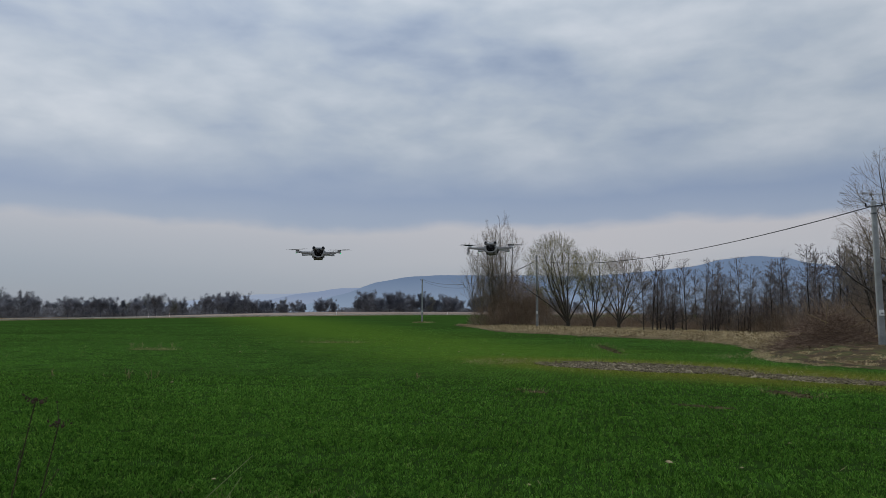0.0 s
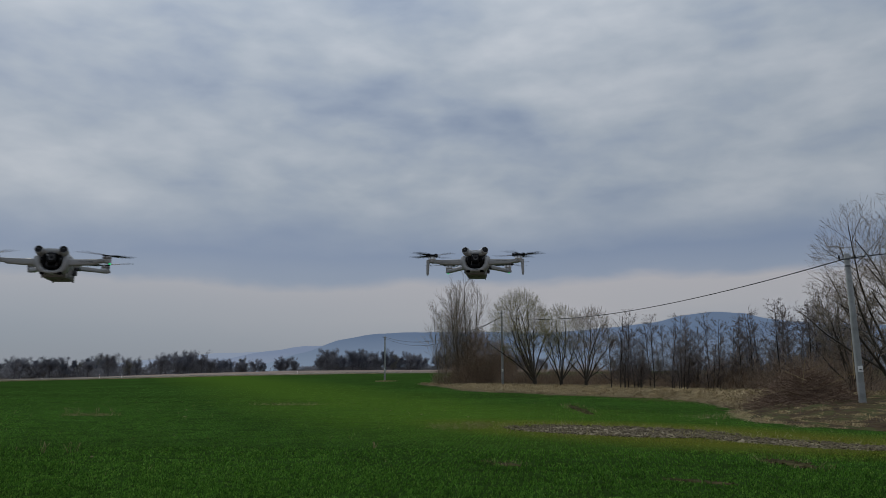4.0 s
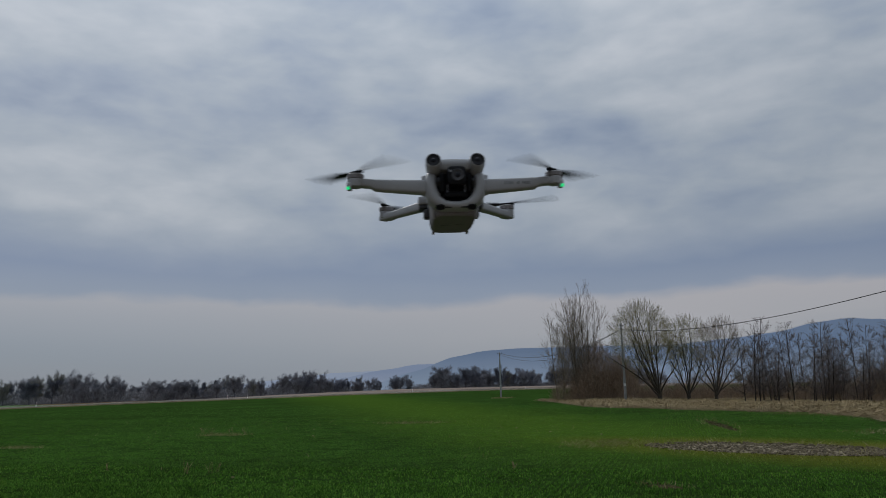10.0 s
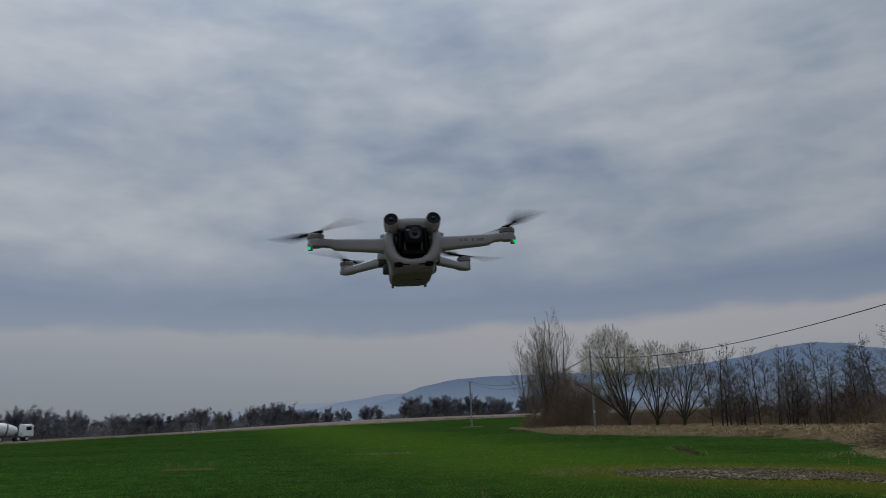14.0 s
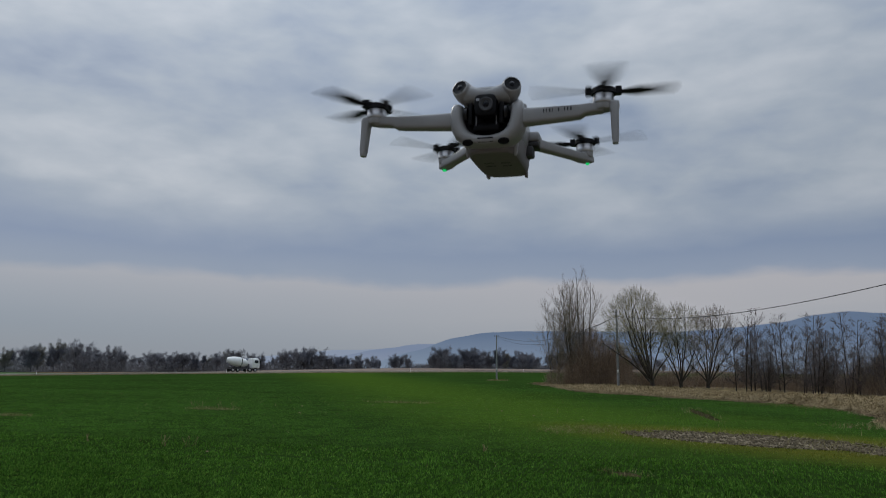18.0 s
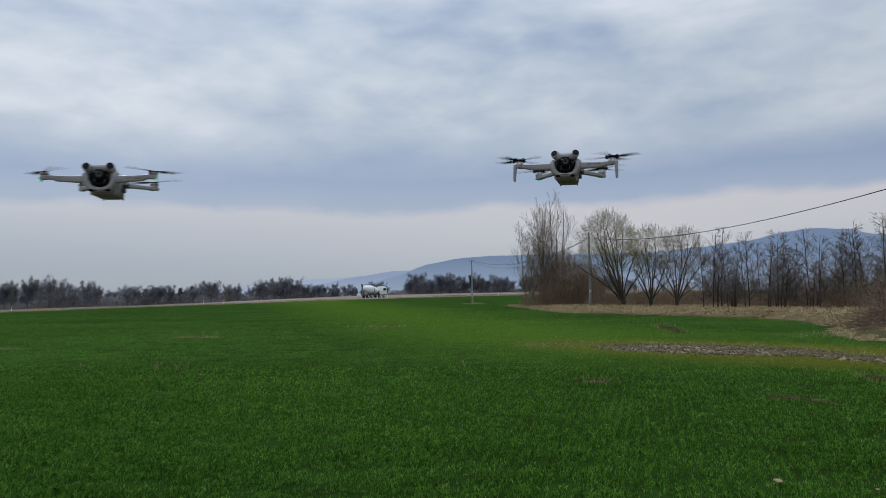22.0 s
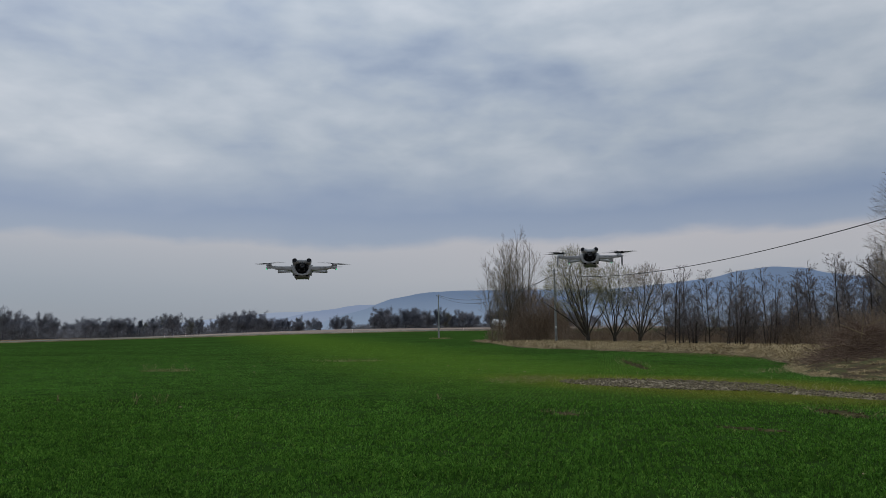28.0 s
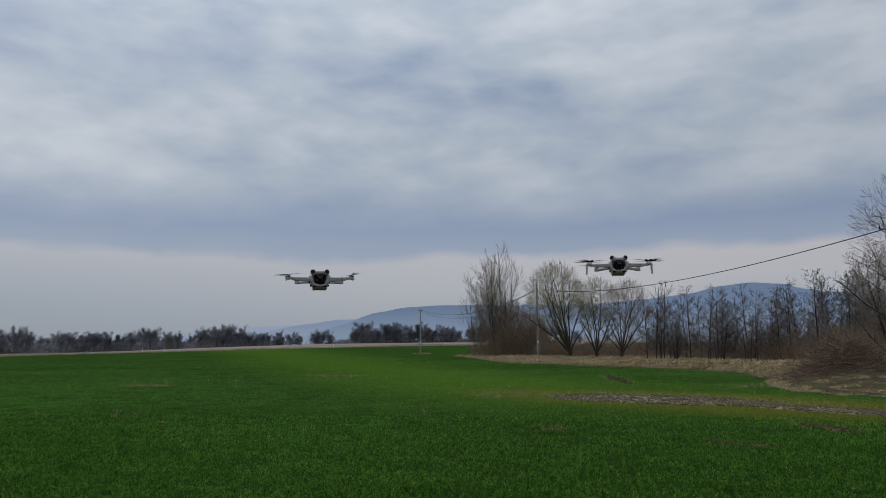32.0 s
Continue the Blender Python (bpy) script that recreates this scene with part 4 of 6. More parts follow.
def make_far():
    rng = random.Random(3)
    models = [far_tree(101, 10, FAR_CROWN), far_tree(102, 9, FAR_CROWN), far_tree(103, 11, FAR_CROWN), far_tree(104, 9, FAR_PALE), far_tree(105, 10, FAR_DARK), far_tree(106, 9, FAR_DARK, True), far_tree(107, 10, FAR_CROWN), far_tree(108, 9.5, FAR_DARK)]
    side = Vector((-ROAD_D.y, ROAD_D.x))
    places = []
    for row, (off, step) in enumerate(((92, 4.2), (110, 4.6))):
        s = -190.0
        while s < 420:
            c = ROAD_A + ROAD_D * s + side * (off + rng.uniform(-8, 8))
            if not 155 < s - 15 * row < 195 or rng.random() < 0.35:
                places.append((c, rng.choice((0, 1, 2, 2, 3, 4, 4, 6, 6, 7)), rng.uniform(0.70, 1.10) * (1.0 + 0.3 * noise.noise((s * 0.03, row, 0))) * (1.35 if s - 15 * row > 195 else 1.12 if s < 22 else 0.98)))
            s += step * rng.uniform(0.6, 1.5)
    for k in range(16):
        c = ROAD_A + ROAD_D * rng.uniform(40, 190) + side * 100
        places.append((c, 5, rng.uniform(0.6, 0.9)))
    for k in range(30):
        b = rng.uniform(-0.02, 0.75)
        x, y = seen_at(b, rng.uniform(330, 420))
        places.append((Vector((x, y)), rng.choice((0, 1, 3)), rng.uniform(0.4, 0.7)))
    for i, (c, kind, size) in enumerate(places):
        ob = models[i] if i < 8 else copy_thing(models[kind], Matrix())
        ob.matrix_basis = pose(c.x, c.y, land(c.x, c.y), 0, 0, rng.uniform(0, 360))
        ob.scale = (size * 1.12, size * 1.12, size)
    rs = np.random.RandomState(8)
    k = 190000
    s = rs.uniform(-40, 430, k)
    off = 92 + rs.rand(k) * 40
    x = ROAD_A.x + ROAD_D.x * s + side.x * off
    y = ROAD_A.y + ROAD_D.y * s + side.y * off
    z = np.array([land(p, q) for p, q in zip(x, y)])
    hgt = 4.0 + 2.4 * np.array([noise.noise((p * 0.03, q * 0.03, 1)) for p, q in zip(x, y)])
    hgt = np.where((s > 155) & (s < 195), hgt * 0.4, hgt)
    c = np.stack((x, y, z + rs.rand(k) ** 1.6 * np.maximum(hgt, 0.6)), 1)
    u = rs.normal(0, 1, (k, 3))
    u[:, 2] = np.abs(u[:, 2]) + 0.8
    u /= np.linalg.norm(u, axis=1, keepdims=True)
    v = np.cross(u, rs.normal(0, 1, (k, 3)))
    v /= np.linalg.norm(v, axis=1, keepdims=True)
    size = rs.uniform(0.22, 0.5, (k, 1))
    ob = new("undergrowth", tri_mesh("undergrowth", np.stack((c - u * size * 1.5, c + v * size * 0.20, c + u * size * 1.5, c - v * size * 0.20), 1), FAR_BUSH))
    tagged(ob, "dark hazy undergrowth below the distant tree line", "undergrowth", kind="stuff")


make_far()


# ---- poles and cable ----
def utility_pole(bearing, distance, height, lean, label):
    x, y = seen_at(bearing, distance)
    root = new("utility_pole")
    bm = bmesh.new()
    loft(bm, [ring_points((0, 0, z), (1, 0, 0), (0, 1, 0), r, r, 12, 3.2) for z, r in ((-0.5, 0.135), (height * 0.5, 0.115), (height - 0.02, 0.095), (height, 0.08))])
    part("shaft", bm, CONCRETE, root)
    bm = bmesh.new()
    for z in (height - 0.22, height - 0.5):
        rod(bm, (0, 0, z - 0.03), (0, 0, z + 0.03), 0.125, None, 12)
    rod(bm, (-0.34, -0.02, height - 0.2), (0.34, -0.02, height - 0.2), 0.025, None, 8)
    part("bracket", bm, STEEL, root, "dark steel bracket")
    for sx in (-0.3, 0.3):
        bm = bmesh.new()
        rod(bm, (sx, -0.02, height - 0.2), (sx, -0.02, height - 0.06), 0.035, 0.025, 8)
        part("insulator", bm, BLACK, root)
    bm = bmesh.new()
    box(bm, -0.09, 0.09, -0.165, -0.14, 1.62, 1.86, 0.004)
    plate = part("sign_plate", bm, SIGN, root, "small white warning plate")
    bm = bmesh.new()
    box(bm, -0.05, 0.05, -0.170, -0.166, 1.70, 1.74)
    part("mark", bm, INK, plate)
    root.matrix_basis = pose(x, y, land(x, y), 0, lean, 0)
    tagged(root, label, "utility pole", group="utility poles")
    return root.matrix_basis @ Vector((0, 0, height - 0.18))


def cable(a, b, sag, r=0.022):
    c = bpy.data.curves.new("cable", "CURVE")
    c.dimensions, c.bevel_depth, c.bevel_resolution = "3D", r, 1
    sp = c.splines.new("POLY")
    sp.points.add(24)
    for i in range(25):
        t = i / 24
        p = a.lerp(b, t)
        sp.points[i].co = (p.x, p.y, p.z - 4 * sag * t * (1 - t), 1)
    c.materials.append(CABLE)
    tagged(new("overhead_cable", c), "black sagging overhead cable between poles", "cable", group="overhead cables")


POLE_FAR = utility_pole(-0.2292, 115.5, 6.85, 0, "slim grey concrete pole standing in the field")
POLE_MID = utility_pole(-0.0685, 76.4, 7.70, 0, "grey concrete pole before the willow")
POLE_NEAR = utility_pole(0.3760, 33.5, 6.28, -0.7, "grey concrete pole at the brush heap")
CLAMP = POLE_MID - Vector((0, 0, 0.40))
cable(POLE_FAR + Vector((0.2, 0, 0)), CLAMP, 1.5)
cable(POLE_FAR + Vector((-0.2, 0, 0)), CLAMP + Vector((-0.15, 0, 0)), 2.0, 0.015)
cable(CLAMP, POLE_NEAR, 1.05)
cable(POLE_NEAR, Vector((40, -6, 7.2)), 0.9)


# ---- field details ----
def soil_patch(x, y, a, b, turn, seed, mat, label, clods, clod_size, lift=0.0):
    """A bare place with an uneven rim and loose clods."""
    rng = random.Random(seed)
    root = new("soil_patch")
    verts, faces = [(0, 0, 0.0)], []
    k, rings = 120, 6
    for j in range(1, rings + 1):
        for i in range(k):
            t = 2 * math.pi * i / k
            q = (j / rings) * (1 + 0.25 * noise.noise((math.cos(t) * 1.6, math.sin(t) * 1.6, seed)) + 0.30 * noise.noise((math.cos(t) * 6, math.sin(t) * 6, seed + 3)) + 0.22 * noise.noise((math.cos(t) * 17, math.sin(t) * 17, seed + 8)))
            verts.append((a * q * math.cos(t), b * q * math.sin(t), 0))
    for i in range(k):
        faces.append((0, 1 + i, 1 + (i + 1) % k))
        for j in range(rings - 1):
            o, p = 1 + j * k, 1 + (j + 1) * k
            faces.append((o + i, p + i, p + (i + 1) % k, o + (i + 1) % k))
    m = pose(x, y, 0, 0, 0, turn)
    out = []
    for v in verts:
        g = m @ Vector(v)
        rim = math.hypot(v[0] / a, v[1] / b)
        out.append((v[0], v[1], land(g.x, g.y) + 0.02 + lift - 0.035 * max(0.0, rim - 0.7) / 0.3 + 0.02 * noise.noise((g.x * 2, g.y * 2, 1))))
    part("bare_soil", mesh_of("bare_soil", out, faces, mat, True), mat, root)
    if clods:
        pts = []
        for i in range(clods):
            t, q = rng.uniform(0, 6.28), math.sqrt(rng.random()) * 0.98
            v = Vector((a * q * math.cos(t), b * q * math.sin(t), 0))
            g = m @ v
            pts.append((v.x, v.y, land(g.x, g.y) + 0.03 + lift))
        me = clumps("clods", np.array(pts), np.array((clod_size * 1.6, clod_size * 1.6, clod_size * 0.5)), SOIL if mat is MUD else mat, seed)
        tagged(part("clod_litter", me, mat, root), kind="stuff")
    root.matrix_basis = m
    tagged(root, label, "bare soil")


soil_patch(7.2, 29.4, 3.7, 1.75, -29, 1, MUD, "bare wet grey-brown soil patch with clods in the wheat", 1500, 0.03)
soil_patch(11.0, 26.2, 2.7, 0.75, -42, 2, MUD, "bare wet soil where the larger patch narrows", 700, 0.03, 0.004)
soil_patch(13.4, 24.5, 2.2, 0.40, -36, 8, MUD, "thin trail of bare wet soil ending the patch", 250, 0.03, 0.008)
soil_patch(4.6, 21.3, 0.42, 0.16, -40, 3, DARK_SOIL, "small bare spot of soil in the wheat", 10, 0.014, 0.0)
soil_patch(9.85, 21.8, 0.85, 0.28, -70, 4, DARK_SOIL, "small bare spot of wet churned soil in the wheat", 40, 0.022, 0.01)
soil_patch(7.75, 19.4, 0.75, 0.13, -30, 5, DARK_SOIL, "thin bare spot of soil in the wheat", 10, 0.014, 0.0)
soil_patch(6.6, 42.0, 0.24, 4.6, 5, 6, DARK_SOIL, "short bare track of churned soil", 60, 0.03, 0.01)
soil_patch(*seen_at(-0.2291, 114.4), 1.9, 1.3, 0, 10, BANK, "ring of dead grass round the foot of the field pole", 0, 0.05)


def field_stone(x, y, s, seed):
    bm = bmesh.new()
    bmesh.ops.create_icosphere(bm, subdivisions=2, radius=s * 0.75)
    for v in bm.verts:
        v.co *= 1 + 0.3 * noise.noise(v.co * (2.0 / s) * 0.6 + Vector((seed, 0, 0)))
        v.co.z *= 0.45
    me = bpy.data.meshes.new("field_stone")
    bm.to_mesh(me)
    bm.free()
    me.materials.append(STONE)
    ob = new("field_stone", me)
    ob.location = (x, y, land(x, y) + s * 0.3 + 0.02)
    tagged(ob, "small pale stone lying in the wheat", "stone", group="field stones")


for i, (x, y, s) in enumerate(((6.65, 14.0, 0.055), (7.4, 13.9, 0.025), (5.2, 12.6, 0.03), (2.1, 12.2, 0.03), (8.3, 15.6, 0.03), (-4.2, 21.8, 0.05), (6.2, 12.0, 0.028), (3.4, 33.0, 0.06), (0.0, 38.0, 0.06), (-2.0, 41.0, 0.06), (2.2, 36.0, 0.06), (11.0, 35.5, 0.07), (12.2, 37.5, 0.07), (-9.5, 36.0, 0.06), (-12.0, 41, 0.07))):
    field_stone(x, y, s, i)


def dry_tuft(x, y, h, seed):
    rng = random.Random(seed)
    st = Sticks()
    for k in range(5):
        p, d = Vector((rng.gauss(0, 0.05), rng.gauss(0, 0.05), 0)), bent(Vector((0, 0, 1)), 0.45, rng)
        for j in range(4):
            q = p + d * h / 4 * rng.uniform(0.7, 1.1)
            st.put(p, q, 0.007, 0.004)
            p, d = q, bent(d, 0.25, rng)
    ob = new("dry_tuft", st.mesh("dry_tuft", STRAW, 4))
    ob.location = (x, y, land(x, y))
    tagged(ob, "bleached dry stalks standing in the wheat", "dry grass", group="dry tufts", kind="stuff")


for i, (x, y, h) in enumerate(((-6.0, 22.75, 0.30), (-5.4, 22.9, 0.28), (-8.5, 23.0, 0.22), (0.8, 9.75, 0.2), (-16.0, 38.6, 0.35), (-15.2, 38.8, 0.3), (-14.6, 39.1, 0.3), (-17, 39.2, 0.3), (1.4, 24.0, 0.2))):
    dry_tuft(x, y, h, i)


def make_stubble():
    """Bleached stubble where the stand is thin, and bits of straw over the field."""
    rs = np.random.RandomState(12)
    spots = []
    for cx, cy, a, b, k in ((-14.2, 36.8, 1.6, 0.7, 420), (-18.4, 29.8, 1.6, 0.6, 380), (-9.0, 47.0, 3.0, 0.7, 300), (4.0, 11.2, 3.2, 0.9, 420), (7.6, 11.6, 1.6, 1.0, 260), (2.6, 31.0, 1.6, 2.2, 500), (12.5, 36.0, 2.6, 2.0, 500), (-19.6, 117.5, 2.0, 1.4, 700)):
        t, q = rs.uniform(0, 6.28, k), np.sqrt(rs.rand(k)) * rs.uniform(0.5, 1.0, k)
        spots.append(np.stack((cx + a * q * np.cos(t), cy + b * q * np.sin(t)), 1))
    for cx, cy, a, b, turn, k in ((7.2, 29.4, 3.9, 1.95, -29, 700), (11.0, 26.2, 2.9, 1.0, -42, 450), (13.4, 24.5, 2.6, 0.6, -36, 250), (6.6, 42.0, 0.5, 4.6, 5, 90), (9.85, 21.8, 0.9, 0.4, -70, 140), (4.6, 21.3, 0.5, 0.25, -40, 50)):
        t, q = rs.uniform(0, 6.28, k), 1 + rs.normal(0, 0.17, k)
        e, f, w = a * q * np.cos(t), b * q * np.sin(t), math.radians(turn)
        spots.append(np.stack((cx + e * math.cos(w) - f * math.sin(w), cy + e * math.sin(w) + f * math.cos(w)), 1))
    y = 10.5 + 42 * rs.rand(500) ** 1.3
    spots.append(np.stack((5.4 + (y - 5) * rs.uniform(-0.95, 0.5, 500), y), 1))
    s = np.concatenate(spots)
    k = len(s)
    z = np.array([land(p, q) for p, q in s])
    a, h = rs.uniform(0, 6.28, k), rs.uniform(0.03, 0.10, k) * np.clip(s[:, 1] / 22, 0.9, 2.2)
    base = np.stack((s[:, 0], s[:, 1], z + 0.02), 1)
    wide = np.stack((np.cos(a), np.sin(a), 0 * a), 1) * (0.0025 + 0.00016 * s[:, 1:2])
    tip = base + np.stack((rs.normal(0, 0.8, k) * h, rs.normal(0, 0.8, k) * h, h), 1)
    ob = new("stubble", tri_mesh("stubble", np.stack((base - wide, base + wide, tip), 1), STUBBLE))
    tagged(ob, "bleached dry stubble and straw bits among the wheat", "stubble", kind="stuff")


make_stubble()


def make_weeds():
    """Dark dried weeds that stand near the camera at the start."""
    rng = random.Random(5)
    for x, y, h in ((3.93, 7.15, 1.44), (4.01, 7.18, 1.36)):
        root = new("dried_weed")
        st, heads = Sticks(), []
        p, d = Vector((0, 0, 0)), Vector((0.12, 0, 1)).normalized()
        for j in range(6):
            q = p + d * h / 6
            st.put(p, q, 0.0022, 0.0017)
            if j > 1:
                e = q + bent(Vector((0, 0, 1)), 0.8, rng) * 0.09
                st.put(q, e, 0.0013, 0.001)
                heads.append(e)
            p, d = q, bent(d, 0.05, rng)
        heads += [p + Vector((rng.gauss(0, 0.014), rng.gauss(0, 0.014), rng.gauss(0, 0.005))) for k in range(22)]
        part("stalk", st.mesh("stalk", WEED, 5), WEED, root)
        tagged(part("seed_head", clumps("seed_head", np.array([tuple(v) for v in heads]), 0.0045, WEED, 3), WEED, root), kind="stuff")
        root.matrix_basis = pose(x, y, land(x, y))
        tagged(root, "dark dried weed stalk with a flat seed head", "weed", group="dried weeds")


make_weeds()


def grass_stalk(foot, tip):
    """A long pale grass stem, bowed, with a thin ear."""
    root = new("grass_stalk")
    st = Sticks()
    p, run = Vector((0, 0, 0)), Vector(tip) - Vector(foot)
    for j in range(6):
        f = (j + 1) / 6
        q = Vector((run.x * f, run.y * f, run.z * (1 - (1 - f) ** 1.5)))
        st.put(p, q, 0.0016 - 0.00015 * j, 0.00145 - 0.00015 * j)
        p = q
    part("stem", st.mesh("stem", STALK, 5), STALK, root)
    root.matrix_basis = pose(foot[0], foot[1], land(foot[0], foot[1]))
    tagged(root, "long pale green grass stalk leaning over the wheat", "grass stalk", group="grass stalks")


grass_stalk((4.55, 6.50, 0), (5.195, 6.542, 1.418))
grass_stalk((4.78, 6.50, 0), (5.173, 6.541, 1.377))


def road_marker(s, off):
    side = Vector((-ROAD_D.y, ROAD_D.x))
    c = ROAD_A + ROAD_D * s + side * off
    root = new("road_marker")
    bm = bmesh.new()
    box(bm, -0.07, 0.07, -0.05, 0.05, -0.2, 1.25, 0.01)
    part("post", bm, SIGN, root)
    bm = bmesh.new()
    box(bm, -0.075, 0.075, -0.055, 0.055, 0.85, 1.0, 0.005)
    part("band", bm, RED, root, "red reflector band")
    root.matrix_basis = pose(c.x, c.y, land(c.x, c.y), 0, 0, -30)
    tagged(root, "white roadside marker post", "marker post", group="roadside markers")


for s in (-70, -20, 26, 32, 92, 150):
    road_marker(s, -4.0)

# ---- drones ----
def lettering(root_mat, parent, x, y, z, count, size, m):
    """Printed mark on an arm, as plain upright bars."""
    bm = bmesh.new()
    for i in range(count):
        if i in (4, 6):
            continue
        box(bm, i * size * 0.86, i * size * 0.86 + size * (0.36, 0.2, 0.42, 0.2, 0, 0.4, 0, 0.34, 0.36, 0.46)[i], -0.0003, 0.0003, 0, size)
    return part("print", bm, root_mat, parent, "dark printed mark", False, m @ Matrix.Translation((x, y, z)))


def drone_body(root, kind):
    """Fuselage, front cradle, eyes, camera and sensors. The front looks along -Y."""
    eye_out = 0.10 if kind == "A" else 0.36
    bm = bmesh.new()
    along_y(bm, [(-0.045, 0, -0.004, 0.020, 0.012, 3), (-0.040, 0, -0.003, 0.026, 0.018, 3.2), (-0.025, 0, -0.004, 0.0295, 0.0225, 3.2), (0.0, 0, -0.005, 0.0300, 0.0240, 3.4), (0.03, 0, -0.006, 0.0295, 0.0240, 3.4), (0.058, 0, -0.008, 0.0275, 0.0225, 3.4), (0.070, 0, -0.010, 0.0255, 0.0195, 3.2), (0.0745, 0, -0.010, 0.021, 0.015, 3)], 28)
    part("fuselage", bm, SHELL, root)
    bm = bmesh.new()
    loft(bm, [ring_points((0, 0.012, z), (1, 0, 0), (0, 1, 0), w, l, 28, 4.5) for z, w, l in ((-0.020, 0.0280, 0.054), (-0.033, 0.0272, 0.0550), (-0.0395, 0.0258, 0.0540), (-0.0413, 0.0240, 0.0520))])
    belly = part("belly", bm, SHELL_SHADED, root, "flat grey underside with the battery")
    for sx in (-1, 1):
        bm = bmesh.new()
        box(bm, sx * 0.0215 - 0.0016, sx * 0.0215 + 0.0016, 0.053, 0.063, -0.0436, -0.037, 0.0010)
        part("rear_foot", bm, SHELL_SHADED, root)
    bm = bmesh.new()
    for y in ((0.012,) if kind == "A" else (0.0, 0.012)):
        box(bm, -0.014, -0.004, y, y + 0.0008, -0.0417, -0.0412)
        box(bm, 0.004, 0.014, y, y + 0.0008, -0.0417, -0.0412)
    part("vent", bm, BLACK, belly, "thin dark vent slots", False)
    # cradle: two rounded cheeks joined by a chin, one bent shell
    bm = bmesh.new()
    line = [(0.0268, 0.0064, 0.0022, 0.0050), (0.0272, 0.0052, 0.0050, 0.0105), (0.0276, 0.0020, 0.0066, 0.0140), (0.0279, -0.0040, 0.0070, 0.0158), (0.0277, -0.0110, 0.0074, 0.0165), (0.0266, -0.0180, 0.0078, 0.0166), (0.0238, -0.0246, 0.0078, 0.0164), (0.0190, -0.0292, 0.0072, 0.0160), (0.0125, -0.0316, 0.0060, 0.0156), (0.0060, -0.0325, 0.0052, 0.0154)]
    broad = 1.0 if kind == "A" else 1.09
    path = [Vector((-x * broad, 0, z)) for x, z, r, l in line] + [Vector((0, 0, -0.0328))] + [Vector((x * broad, 0, z)) for x, z, r, l in line[::-1]]
    size = [(r, l) for x, z, r, l in line] + [(0.0050, 0.0154)] + [(r, l) for x, z, r, l in line[::-1]]
    rings = []
    for i, (c, (r, l)) in enumerate(zip(path, size)):
        t = (path[min(i + 1, len(path) - 1)] - path[max(i - 1, 0)]).normalized()
        rings.append(ring_points(c + Vector((0, -0.0465, 0)), Vector((-t.z, 0, t.x)), (0, 1, 0), r, l, 20, 2.7))
    cradle = part("cradle", loft(bm, rings), SHELL, root, "rounded grey cradle around the camera")
    for sx in (-1, 1):
        bm = bmesh.new()
        d = Vector((sx * 0.12, -0.75, -0.66)).normalized()
        u = Vector((1, sx * 0.15, 0)).normalized()
        v = d.cross(u).normalized()
        c = Vector((sx * 0.0178, -0.0594, -0.0352))
        loft(bm, [ring_points(c + d * t, u, v, w, w * 0.62, 18, 2.1) for t, w in ((-0.004, 0.0056), (0.0012, 0.0056), (0.0018, 0.0048), (0.0012, 0.0040))])
        part("sensor", bm, BLACK, root, "black oval downward sensor")
    bm = bmesh.new()
    if kind == "A":
        for x in (-0.0085, 0.0085):
            box(bm, x - 0.0036, x + 0.0036, -0.0606, -0.0566, -0.0362, -0.0346, 0.0004)
    else:
        for z, y in ((-0.0322, -0.0622), (-0.0352, -0.0604)):
            box(bm, -0.0080, 0.0080, y, y + 0.004, z - 0.0007, z + 0.0007, 0.0003)
    part("slot", bm, BLACK, cradle, "", False)
    # dark recess behind the camera
    bm = bmesh.new()
    along_y(bm, [(-0.050, 0, -0.010, 0.0225, 0.0200, 2.8), (-0.040, 0, -0.010, 0.0225, 0.0200, 2.8)])
    part("recess", bm, BLACK, root, "black recess behind the camera")
    # brow with two eyes
    bm = bmesh.new()
    along_y(bm, [(-0.0625, 0, 0.0140, 0.022, 0.0034, 2.6), (-0.0605, 0, 0.0138, 0.0250, 0.0062, 3.0), (-0.048, 0, 0.0130, 0.0275, 0.0082, 3.2), (-0.025, 0, 0.0120, 0.0280, 0.0088, 3.2), (0.004, 0, 0.0105, 0.024, 0.0072, 3), (0.018, 0, 0.0095, 0.018, 0.0045, 3)])
    part("brow", bm, SHELL, root)
    if kind == "B":
        # the brow sweeps up into both eyes like a saddle
        bm = bmesh.new()
        rows = [(0.0285, 0.0200, 0.0040, 0.0050), (0.0268, 0.0198, 0.0078, 0.0082), (0.0225, 0.0170, 0.0112, 0.0118), (0.0165, 0.0145, 0.0100, 0.0124), (0.0085, 0.0128, 0.0084, 0.0124), (0.0, 0.0122, 0.0076, 0.0122)]
        rows = [(-x, z, h, l) for x, z, h, l in rows] + rows[-2::-1]
        loft(bm, [ring_points((x, -0.0520, z), (0, 1, 0), (0, 0, 1), l, h, 20, 2.3) for x, z, h, l in rows])
        part("saddle", bm, SHELL, root)
